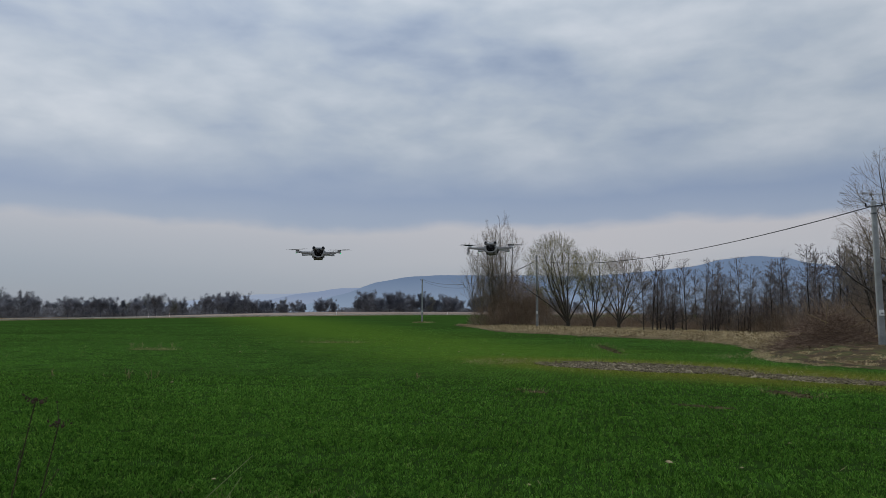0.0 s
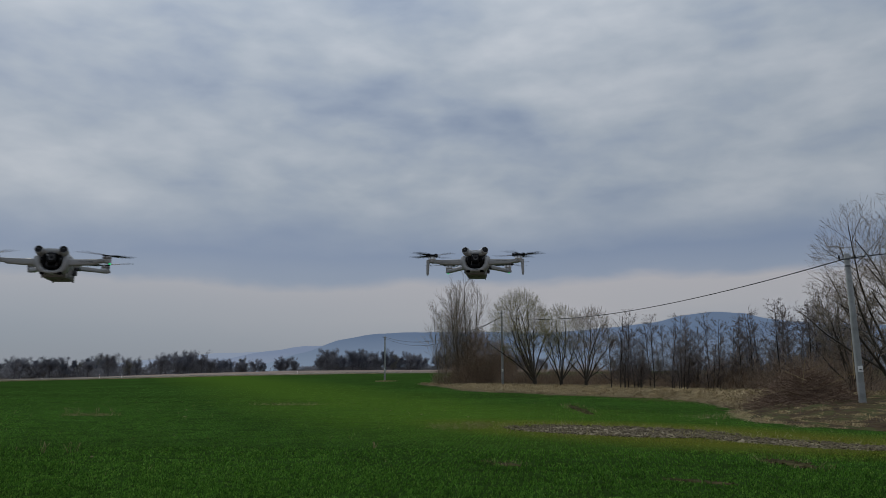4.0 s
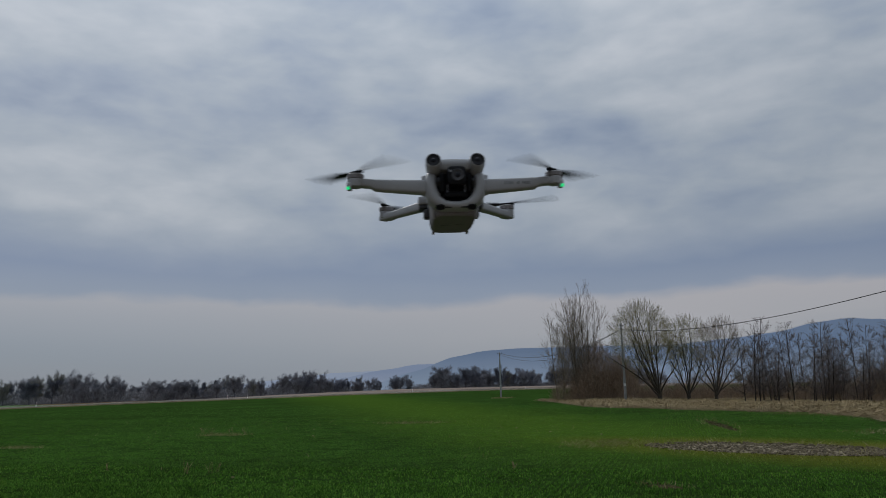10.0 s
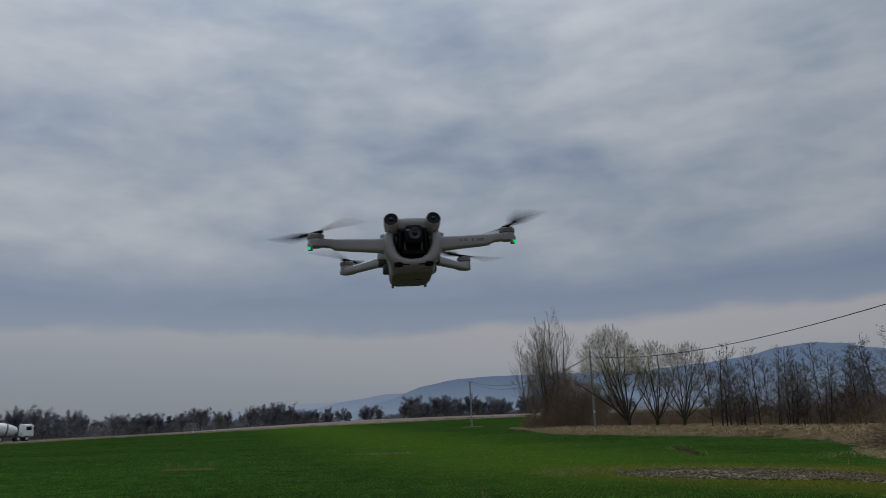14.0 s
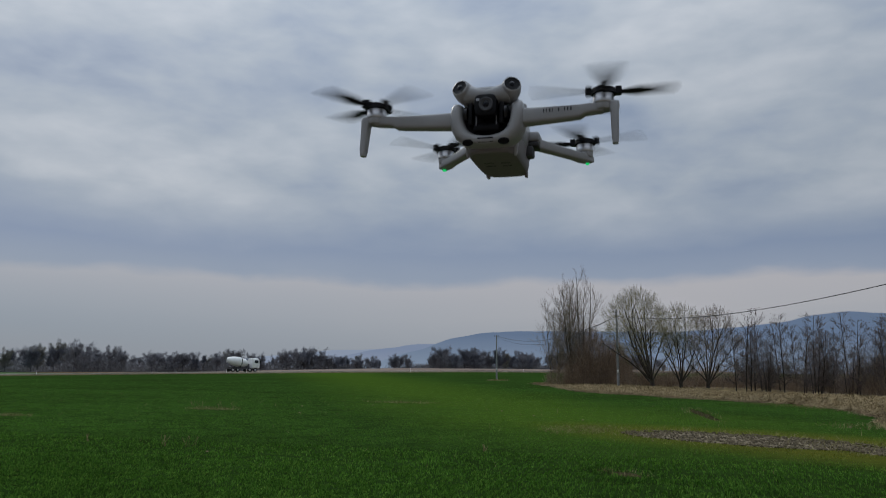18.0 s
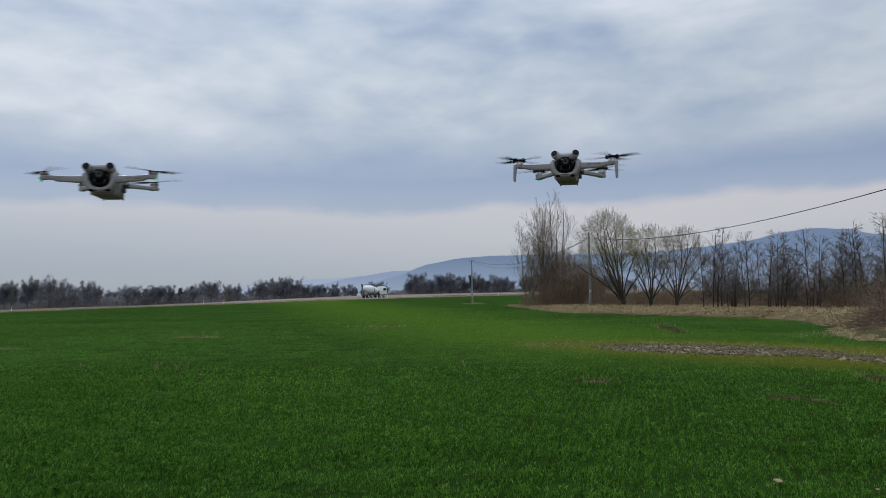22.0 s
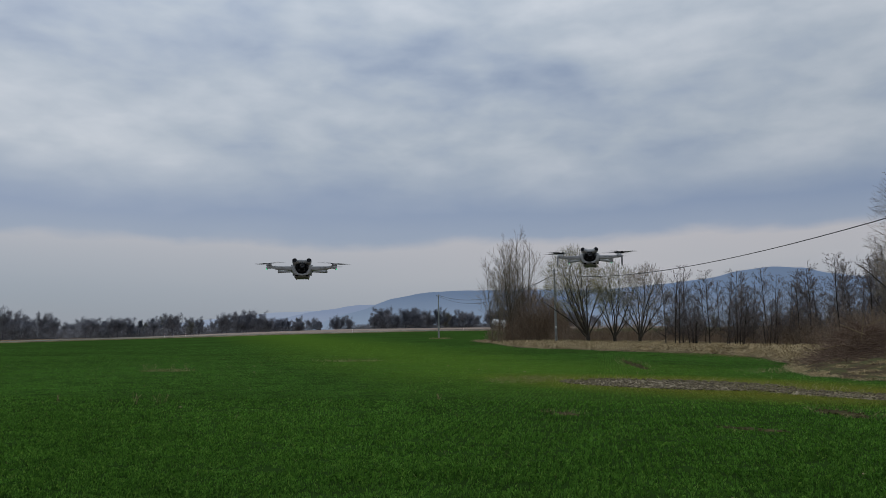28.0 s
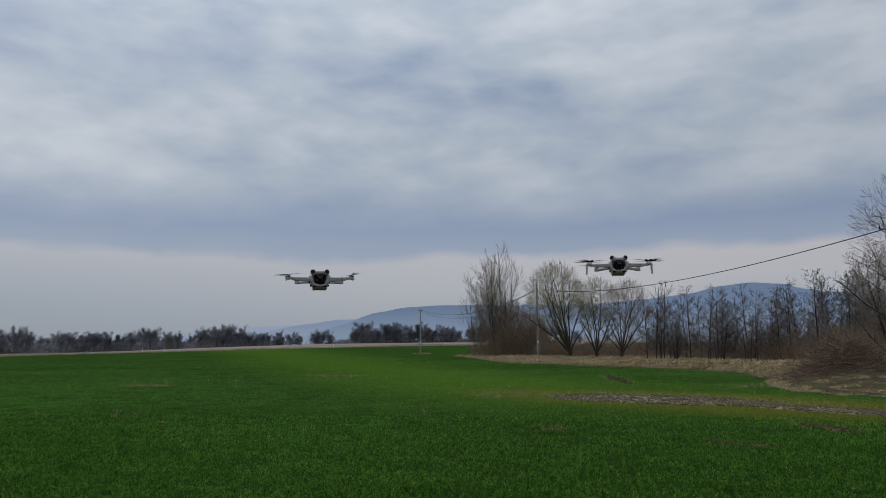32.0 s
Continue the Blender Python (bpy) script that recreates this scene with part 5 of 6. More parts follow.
    for sx in (-1, 1):
        c = Vector((sx * 0.0250, -0.0690, 0.0168) if kind == "A" else (sx * 0.0262, -0.0625, 0.0203))
        d = Vector((sx * eye_out, -1.0, 0.30 if kind == "A" else 0.34)).normalized()
        u = d.cross(Vector((0, 0, 1))).normalized()
        v = u.cross(d)
        bm = bmesh.new()
        loft(bm, [ring_points(c + d * t, u, v, r, r, 24, 2.0) for t, r in (((-0.034, 0.0060), (-0.022, 0.0098), (-0.010, 0.0097), (-0.002, 0.0090), (0.0005, 0.0086), (0.0008, 0.0080), (-0.0040, 0.0076)) if kind == "A" else ((-0.024, 0.0050), (-0.017, 0.0098), (-0.009, 0.0104), (-0.003, 0.0096), (0.0003, 0.0086), (0.0008, 0.0076), (-0.0040, 0.0072)))])
        pod = part("eye_pod", bm, SHELL, root)
        bm = bmesh.new()
        loft(bm, [ring_points(c + d * t, u, v, r, r, 24, 2.0) for t, r in ((-0.0040, 0.0076), (0.0006, 0.0076), (0.0010, 0.0071), (0.0007, 0.0062), (0.0005, 0.0050))])
        eye = part("eye", bm, BLACK, pod, "black vision sensor")
        bm = bmesh.new()
        bmesh.ops.create_uvsphere(bm, u_segments=16, v_segments=8, radius=0.0044, matrix=Matrix.Translation(c + d * -0.0026))
        part("eye_lens", bm, LENS, pod)
    # camera on its gimbal
    bm = bmesh.new()
    along_y(bm, [(-0.0700, 0.001, -0.001, 0.0092, 0.0092, 4), (-0.0690, 0.001, -0.001, 0.0106, 0.0106, 4.5), (-0.0560, 0.001, -0.001, 0.0108, 0.0108, 4.5), (-0.0535, 0.001, -0.001, 0.0094, 0.0094, 4)])
    gimbal = part("camera_unit", bm, BLACK, root, "black camera on a gimbal")
    bm = bmesh.new()
    loft(bm, [ring_points((0.002, y, -0.001), (1, 0, 0), (0, 0, 1), r, r, 24, 2.0) for y, r in ((-0.0695, 0.0072), (-0.0712, 0.0070), (-0.0715, 0.0062), (-0.0706, 0.0050))])
    part("lens_ring", bm, HINGE, gimbal)
    bm = bmesh.new()
    bmesh.ops.create_uvsphere(bm, u_segments=16, v_segments=8, radius=0.0050, matrix=Matrix.Translation((0.002, -0.0669, -0.001)))
    part("lens", bm, LENS, gimbal)
    bm = bmesh.new()
    for i in range(3):
        for j in range(2):
            box(bm, -0.0078 + i * 0.0012, -0.0070 + i * 0.0012, -0.0704, -0.0699, 0.0028 + j * 0.0013, 0.0036 + j * 0.0013)
    part("sensor_window", bm, SILVER, gimbal, "", False)
    for sx in (-1, 1):
        bm = bmesh.new()
        box(bm, sx * 0.0155 - 0.0022, sx * 0.0155 + 0.0022, -0.062, -0.050, -0.018, 0.004, 0.0015)
        part("gimbal_arm", bm, BLACK, root)
        bm = bmesh.new()
        rod(bm, (sx * 0.0185, -0.057, -0.006), (sx * 0.0212, -0.057, -0.006), 0.0075, None, 18)
        part("gimbal_motor", bm, GLOSS, root)
    bm = bmesh.new()
    box(bm, -0.013, 0.013, -0.059, -0.047, -0.0235, -0.0165, 0.002)
    part("gimbal_yoke", bm, BLACK, root)
    bm = bmesh.new()
    for sx in (-0.0095, 0.0105):
        box(bm, sx - 0.0006, sx + 0.0006, -0.0605, -0.0595, -0.0185, -0.0095)
    part("gimbal_damper", bm, STEEL, root, "", False)
    for sx in (-1, 1):
        bm = bmesh.new()
        loft(bm, [ring_points((sx * 0.0245, -0.030, z), (1, 0, 0), (0, 1, 0), w, l, 12, 2.2) for z, w, l in ((-0.030, 0.003, 0.004), (-0.038, 0.0024, 0.003), (-0.0425, 0.0014, 0.0016))])
        part("landing_nub", bm, SHELL, root)


def front_arm(root, sx, kind):
    lift = 0.0 if kind == "A" else -0.004
    bm = bmesh.new()
    y = -0.058 if kind == "A" else -0.062
    a, b = Vector((sx * 0.030, -0.048, -0.0085)), Vector((sx * 0.113, y, -0.0085 + lift))
    rings = []
    for t, h, w, dz in ((0.0, 0.0082, 0.0095, -0.0016), (0.08, 0.0080, 0.0090, -0.0014), (0.30, 0.0074, 0.0082, -0.0010), (0.62, 0.0066, 0.0075, -0.0002), (0.74, 0.0062, 0.0072, 0.0002), (0.79, 0.0050, 0.0070, 0.0018), (0.90, 0.0046, 0.0074, 0.0024), (1.0, 0.0044, 0.0062, 0.0026)):
        rings.append(ring_points(a.lerp(b, t) + Vector((0, 0, dz)), (0, 1, 0), (0, 0, 1), w, h, 24, 5.0))
    arm = part("front_arm", loft(bm, rings), SHELL, root)
    bm = bmesh.new()
    rod(bm, (sx * 0.0305, -0.047, -0.0185), (sx * 0.0305, -0.047, 0.003), 0.0078, None, 20)
    part("hinge", bm, SHELL, arm)
    motor_pod(arm, sx * 0.113, y, lift, kind)
    if sx > 0:
        # printed mark on the front face of the arm
        turn = Matrix.Rotation(radians(-5.5 if kind == "A" else -8.0), 4, "Z") @ Matrix.Rotation(radians(1.2), 4, "Y")
        lettering(INK, arm, 0, 0, 0, 10, 0.0034, Matrix.Translation((0.056, -0.0592 if kind == "A" else -0.0607, -0.0100)) @ turn)
    if kind == "A":
        bm = bmesh.new()
        box(bm, sx * 0.1195 - 0.0030, sx * 0.1195 + 0.0030, y - 0.0080, y + 0.0020, -0.0150, -0.0065, 0.0015)
        part("arm_tip", bm, SHELL, arm)
        bm = bmesh.new()
        box(bm, sx * 0.1208 - 0.0018, sx * 0.1208 + 0.0018, y - 0.0088, y - 0.0074, -0.0153, -0.0118, 0.0005)
        part("signal_light", bm, LED, arm, "lit green signal light")
    else:
        bm = bmesh.new()
        loft(bm, [ring_points((sx * x, y + dy, z), (1, 0, 0), (0, 1, 0), w, l, 14, 3.6) for x, dy, z, w, l in ((0.1205, 0.0, -0.0052, 0.0070, 0.0064), (0.1222, -0.001, -0.0085, 0.0056, 0.0068), (0.1232, -0.002, -0.0150, 0.0040, 0.0066), (0.1238, -0.005, -0.0400, 0.0034, 0.0054), (0.1238, -0.006, -0.0464, 0.0026, 0.0040))])
        part("landing_leg", bm, SHELL, arm)


def motor_pod(arm, x, y, lift, kind):
    bm = bmesh.new()
    deep = -0.0112 if kind == "A" else -0.0088
    loft(bm, [ring_points((x, y, z + lift), (1, 0, 0), (0, 1, 0), r, r, 22, 2.0) for z, r in ((deep, 0.0066), (deep + 0.0008, 0.0086), (-0.0060, 0.0092), (-0.0030, 0.0092), (-0.0020, 0.0088))])
    part("motor_mount", bm, SHELL, arm)
    bm = bmesh.new()
    if kind == "A":
        loft(bm, [ring_points((x, y, z + lift), (1, 0, 0), (0, 1, 0), r, r, 22, 2.0) for z, r in ((-0.0020, 0.0090), (-0.0012, 0.0097), (0.0030, 0.0097), (0.0040, 0.0086))])
        part("motor", bm, SHELL_SHADED, arm)
    else:
        loft(bm, [ring_points((x, y, z + lift + 0.004), (1, 0, 0), (0, 1, 0), r, r, 22, 2.0) for z, r in ((-0.0062, 0.0096), (-0.0054, 0.0100), (-0.0022, 0.0100), (-0.0016, 0.0096), (0.0022, 0.0098), (0.0030, 0.0090))])
        part("motor", bm, SILVER, arm, "silver motor bell")


def rear_arm(root, sx, kind):
    x, y = (sx * 0.082, 0.110) if kind == "A" else (sx * 0.083, 0.100)
    drop = 0.0 if kind == "A" else -0.005
    bm = bmesh.new()
    a, b = Vector((sx * 0.029, 0.036, -0.011)), Vector((x, y, -0.0095 + drop))
    d = (b - a)
    side = Vector((-d.y, d.x, 0)).normalized()
    rings = []
    for t, h, w in ((0.0, 0.0050, 0.0060), (0.15, 0.0056, 0.0068), (0.5, 0.0050, 0.0062), (0.8, 0.0046, 0.0064), (0.95, 0.0050, 0.0080), (1.08, 0.0044, 0.0066), (1.13, 0.0030, 0.0044)):
        rings.append(ring_points(a + d * t, side, (0, 0, 1), w, h, 24, 5.0))
    arm = part("rear_arm", loft(bm, rings), SHELL, root)
    bm = bmesh.new()
    box(bm, sx * 0.0335 - 0.0065, sx * 0.0335 + 0.0065, 0.024, 0.050, -0.0175, -0.0125, 0.002)
    part("hinge", bm, HINGE, arm, "dark folding hinge")
    bm = bmesh.new()
    box(bm, sx * 0.0335 - 0.0075, sx * 0.0335 + 0.0075, 0.022, 0.048, -0.0125, -0.0020, 0.003)
    part("hinge_cover", bm, SHELL, arm)
    bm = bmesh.new()
    box(bm, sx * 0.0300 - 0.0045, sx * 0.0300 + 0.0045, 0.020, 0.036, -0.0300, -0.0185, 0.002)
    part("latch", bm, HINGE, arm, "dark battery latch")
    motor_pod(arm, x, y, drop, kind)
    if kind == "B":
        bm = bmesh.new()
        c = a + d * 1.05
        box(bm, c.x - 0.0022, c.x + 0.0022, c.y - 0.0022, c.y + 0.0022, c.z - 0.0064, c.z - 0.0044, 0.0008)
        part("signal_light", bm, LED_DIM, arm, "small lit green light under the arm")


def blade_mesh(length, chord, flip):
    """A twisted tapering blade along +X from the hinge."""
    bm = bmesh.new()
    rings = []
    for t, c, tw in ((0.0, 0.30, 22), (0.12, 0.62, 20), (0.3, 1.0, 15), (0.55, 0.92, 10), (0.8, 0.66, 7), (0.95, 0.36, 6), (1.0, 0.12, 6)):
        ang = radians(tw) * flip
        ay = Vector((0, math.cos(ang), math.sin(ang)))
        az = Vector((0, -math.sin(ang), math.cos(ang)))
        rings.append(ring_points((t * length, -0.12 * chord * flip * (1 - t), 0.0012 * t), ay, az, chord * c / 2, 0.0006 + 0.0005 * (1 - t), 10, 2.0))
    return loft(bm, rings)


def propeller(root, x, y, z, kind, flip):
    bm = bmesh.new()
    if kind == "A":
        rod(bm, (0, 0, 0), (0, 0, 0.0030), 0.0052, 0.0046, 14)
        box(bm, -0.0105, 0.0105, -0.0032, 0.0032, 0.0006, 0.0036, 0.001)
        count, length, chord = 2, 0.0620, 0.0135
    else:
        rod(bm, (0, 0, 0), (0, 0, 0.0052), 0.0118, 0.0110, 20)
        for k in range(4):
            m = Matrix.Rotation(k * math.pi / 2, 4, "Z")
            vs = bmesh.ops.create_cube(bm, size=1.0, matrix=m @ Matrix.Translation((0.0138, 0, 0.0034)) @ Matrix.Diagonal((0.0056, 0.0074, 0.0072, 1)))["verts"]
        count, length, chord = 4, 0.0560, 0.0135
    me = bpy.data.meshes.new("propeller")
    bmesh.ops.recalc_face_normals(bm, faces=bm.faces)
    bm.to_mesh(me)
    bm.free()
    me.materials.append(BLACK)
    hub = part("propeller", me, BLACK, root, "black propeller hub with folding blades", True, pose(x, y, z))
    first = None
    for k in range(count):
        m = Matrix.Rotation(2 * math.pi * k / count, 4, "Z") @ Matrix.Translation((0.0085 if kind == "A" else 0.0145, 0, 0.0030))
        if first is None:
            first = part("blade", blade_mesh(length, chord, flip), BLADE, hub, "", True, m).data
        else:
            part("blade", first, BLADE, hub, "", True, m)
    return hub


def drone(kind, label):
    root = new("drone")
    drone_body(root, kind)
    for sx in (-1, 1):
        front_arm(root, sx, kind)
        rear_arm(root, sx, kind)
    z = 0.0040 if kind == "A" else 0.0030
    front, rear_x, rear, up = (-0.058, 0.082, 0.110, 0.0) if kind == "A" else (-0.062, 0.083, 0.100, -0.001)
    props = [propeller(root, sx * x, y, z + rise, kind, flip) for sx, x, y, rise, flip in ((-1, 0.113, front, 0, 1), (1, 0.113, front, 0, -1), (-1, rear_x, rear, up, -1), (1, rear_x, rear, up, 1))]
    tagged(root, label, "drone", group="hovering drones")
    return root, props


DRONE_A, PROPS_A = drone("A", "small grey hovering drone with green lights on its front arms")
DRONE_B, PROPS_B = drone("B", "small grey hovering drone with front landing legs and four-bladed propellers")


# ---- truck on the road ----
def mixer_truck():
    root = new("mixer_truck")
    bm = bmesh.new()
    box(bm, -4.6, 3.6, -0.45, 0.45, 0.75, 1.05, 0.03)
    for x in (-3.9, -2.0, 0.0, 1.6):
        box(bm, x - 0.08, x + 0.08, -1.1, 1.1, 0.70, 1.10, 0.02)
    part("chassis", bm, STEEL, root)
    bm = bmesh.new()
    rings = []
    for x, w, h, z in ((2.35, 1.22, 1.20, 2.15), (2.45, 1.24, 1.28, 2.18), (3.95, 1.24, 1.28, 2.18), (4.35, 1.22, 1.12, 2.05), (4.42, 1.14, 0.98, 1.95)):
        rings.append(ring_points((x, 0, z), (0, 1, 0), (0, 0, 1), w, h, 24, 7))
    cab = part("cab", loft(bm, rings), WHITE, root, "white truck cab")
    bm = bmesh.new()
    box(bm, 4.36, 4.45, -1.02, 1.02, 2.15, 2.95, 0.04)
    part("windscreen", bm, GLASS, cab)
    for sy in (-1, 1):
        bm = bmesh.new()
        box(bm, 2.95, 4.0, sy * 1.24 - 0.02, sy * 1.24 + 0.02, 2.2, 2.95, 0.02)
        part("side_window", bm, GLASS, cab)
        bm = bmesh.new()
        box(bm, 4.3, 4.5, sy * 1.4 - 0.12, sy * 1.4 + 0.12, 2.2, 2.9, 0.04)
        part("mirror", bm, BLACK, cab)
    bm = bmesh.new()
    axis = Vector((1, 0, -0.14)).normalized()
    u, v = Vector((0, 1, 0)), Vector((0.14, 0, 1)).normalized()
    c = Vector((-1.4, 0, 2.55))
    loft(bm, [ring_points(c + axis * t, u, v, r, r, 28, 2.0) for t, r in ((-3.1, 0.50), (-2.9, 0.62), (-1.6, 1.05), (-0.3, 1.22), (0.8, 1.22), (2.3, 0.92), (2.8, 0.70), (3.0, 0.4))])
    drum = part("drum", bm, WHITE, root, "white rotating mixing drum")
    bm = bmesh.new()
    loft(bm, [ring_points(c + axis * t, u, v, r, r, 28, 2.0) for t, r in ((0.68, 1.228), (0.72, 1.26), (0.92, 1.26), (0.96, 1.222))], False)
    part("drum_band", bm, STEEL, drum)
    bm = bmesh.new()
    box(bm, -4.5, -4.2, -0.9, 0.9, 1.0, 2.3, 0.05)
    box(bm, 1.5, 1.75, -0.8, 0.8, 1.0, 2.0, 0.05)
    part("drum_stand", bm, STEEL, root)
    bm = bmesh.new()
    loft(bm, [ring_points((x, 0, z), (0, 1, 0), (0, 0, 1), w, w, 16, 2.4) for x, z, w in ((-4.6, 3.75, 0.55), (-4.4, 3.3, 0.35), (-4.7, 2.6, 0.25))])
    part("hopper", bm, STEEL, root, "grey filling hopper")
    bm = bmesh.new()
    rod(bm, (-4.6, 0, 2.4), (-5.3, 0.5, 1.5), 0.22, 0.18, 10)
    part("chute", bm, STEEL, root)
    for x in (-2.6, -1.2, 0.6):
        bm = bmesh.new()
        box(bm, x - 0.62, x + 0.62, -1.24, -0.95, 1.06, 1.14, 0.02)
        box(bm, x - 0.62, x + 0.62, 0.95, 1.24, 1.06, 1.14, 0.02)
        part("mudguard", bm, BLACK, root)
    wheels = []
    tyre_bm, rim_me = bmesh.new(), None
    rod(tyre_bm, (0, -0.17, 0), (0, 0.17, 0), 0.52, None, 24)
    bmesh.ops.bevel(tyre_bm, geom=[e for e in tyre_bm.edges if len(e.link_faces) == 2 and any(len(f.verts) > 4 for f in e.link_faces)], offset=0.05, segments=2, affect="EDGES")
    tyre = bpy.data.meshes.new("tyre")
    tyre_bm.to_mesh(tyre)
    tyre_bm.free()
    tyre.materials.append(RUBBER)
    for x in (-3.1, -1.75, 1.6, 3.2):
        for sy in (-1, 1):
            hub = part("wheel", tyre, RUBBER, root, "", True, pose(x, sy * 1.05, 0.52))
            bm = bmesh.new()
            rod(bm, (0, sy * 0.16, 0), (0, sy * 0.185, 0), 0.29, 0.25, 16)
            for k in range(6):
                a = k * math.pi / 3
                rod(bm, (0.18 * math.cos(a), sy * 0.18, 0.18 * math.sin(a)), (0.18 * math.cos(a), sy * 0.20, 0.18 * math.sin(a)), 0.03, None, 6)
            part("rim", bm, SILVER, hub)
            wheels.append(hub)
    tagged(root, "white concrete mixer truck driving along the road", "truck")
    return root, wheels


TRUCK, WHEELS = mixer_truck()
TRUCK.scale = (1.08, 1.08, 1.08)

# ---- wheat ----
def make_wheat():
    """Tufts of young wheat, thick near the camera and thinner further off."""
    rs = np.random.RandomState(4)
    spots = []
    for y0, y1, per in ((8.6, 12, 950), (12, 16, 500), (16, 21, 300), (21, 28, 160), (28, 38, 80), (38, 58, 32), (58, 100, 9)):
        x0, x1 = 5.4 - (y1 - 4.9) * 1.02, 5.4 + (y1 - 4.9) * 0.62
        k = int((x1 - x0) * (y1 - y0) * per)
        x, y = rs.uniform(x0, x1, k), rs.uniform(y0, y1, k)
        # drilled in rows that run away from the camera, with uneven stand
        x = x + 0.025 * np.sin(x * 2 * np.pi / 0.125)
        spots.append(np.stack((x, y), 1))
    s = np.concatenate(spots)
    x, y = s[:, 0], s[:, 1]
    ragged = np.array([noise.noise((p * 0.9, q * 0.9, 6.0)) + 0.6 * noise.noise((p * 2.6, q * 2.6, 1.0)) for p, q in s])
    bare = np.zeros(len(x), bool)
    for cx, cy, a, b, turn in ((7.2, 29.4, 3.7, 1.75, -29), (11.0, 26.2, 2.7, 0.75, -42), (13.4, 24.5, 2.2, 0.40, -36), (6.6, 42.0, 0.24, 4.6, 5), (9.85, 21.8, 0.8, 0.27, -70), (4.6, 21.3, 0.4, 0.15, -40), (7.6, 19.3, 0.5, 0.08, -48)):
        w = math.radians(turn)
        u, v = (x - cx) * math.cos(w) + (y - cy) * math.sin(w), -(x - cx) * math.sin(w) + (y - cy) * math.cos(w)
        bare |= (u / a) ** 2 + (v / b) ** 2 + 0.6 * ragged < rs.uniform(0.5, 1.4, len(x))
    for cx, cy, a, b in ((0.2, 16.8, 0.2, 0.13),):
        bare |= ((x - cx) / a) ** 2 + ((y - cy) / b) ** 2 < 1
    bare |= x > np.array([edge_x(q) for q in y]) - 0.6
    stand_of = np.array([noise.noise((p * 0.55, q * 0.9, 3.0)) + 0.6 * noise.noise((p * 2.1, q * 2.6, 5.0)) + 0.5 * noise.noise((p * 6.0, q * 7.0, 9.0)) for p, q in s])
    # small gaps shaped to give dark streaks in the camera's view, larger ones further out
    gap = np.array([noise.noise((p * 2.6, q * 2.6, 11.0)) + 0.7 * noise.noise((p * 6.5, q * 6.5, 2.0)) if q < 24 else 1.2 * noise.noise((p * 0.9, q * 0.9, 12.0)) + 0.5 * noise.noise((p * 2.2, q * 2.2, 4.0)) for p, q in s])
    stand_of = stand_of + np.clip(gap, -0.6, 0.6)
    gone = (gap < -0.30) & (y > 11.5) & (rs.rand(len(x)) < 0.72)
    thin = np.clip((100 - y) / 45, 0, 1)
    keep = ~bare & ~gone & (rs.rand(len(x)) < thin) & (rs.rand(len(x)) < 0.99 + 0.22 * np.minimum(stand_of, 0))
    s, stand_of = s[keep], stand_of[keep]
    z = np.array([land(p, q) for p, q in s])
    k = len(s)
    far = np.clip((s[:, 1] - 9) / 25, 0, 2.6)
    tris, slim = [], []
    for b in range(5):
        if b == 3:
            near = s[:, 1] < 19
            s, z, stand_of, far = s[near], z[near], stand_of[near], far[near]
            k = len(s)
        a = rs.uniform(0, 2 * np.pi, k)
        h = (0.050 + 0.020 * stand_of) * rs.uniform(0.6, 1.25, k) * (1 - 0.2 * np.minimum(far, 1))
        h = np.maximum(h, 0.02)
        lean = rs.uniform(0.1, 0.75, k) * h
        base = np.stack((s[:, 0] + rs.normal(0, 0.015, k), s[:, 1] + rs.normal(0, 0.015, k), z), 1)
        w = (0.0019 + 0.0058 * far)[:, None] * np.stack((-np.sin(a), np.cos(a), 0 * a), 1)
        away = s[:, 1] > 24
        mid = base + np.stack((np.cos(a) * lean * 0.35, np.sin(a) * lean * 0.35, h * 0.7), 1)
        tip = base + np.stack((np.cos(a) * lean, np.sin(a) * lean, h * rs.uniform(0.55, 1.05, k)), 1)
        tris.append(np.stack((base - w, base + w, mid + w * 0.8, tip, mid - w * 0.8), 1)[~away])
        slim.append(np.stack((base - w * 1.2, base + w * 1.2, tip), 1)[away])
    pts = np.concatenate(tris)
    ob = new("wheat", tri_mesh("wheat", pts, WHEAT))
    more = new("wheat", tri_mesh("wheat", np.concatenate(slim), WHEAT_FAR))
    tagged(more, "short green winter wheat further out in the field", "wheat", kind="stuff")
    tagged(ob, "short dense green winter wheat", "wheat", kind="stuff")


make_wheat()


# ---- what moves ----
TRUCK_WAY = [(0, -190.0), (12, -42.0), (14, -16.0), (15.5, -0.4), (18, 32.8), (20, 60.5), (22, 89.5), (24, 119.5), (26, 149.0), (32, 237.0)]

def spin_rows(x, y, z, turn, start):
    """A propeller turning by a fixed step from film frame to film frame."""
    return [(k / FPS, pose(x, y, z, 0, 0, start + turn * k)) for k in range(32 * FPS + 1)]


def truck_place(s):
    p = ROAD_A + ROAD_D * s
    return pose(p.x, p.y, land(p.x, p.y) + 0.46, 0, 0, math.degrees(math.atan2(ROAD_D.y, ROAD_D.x)))


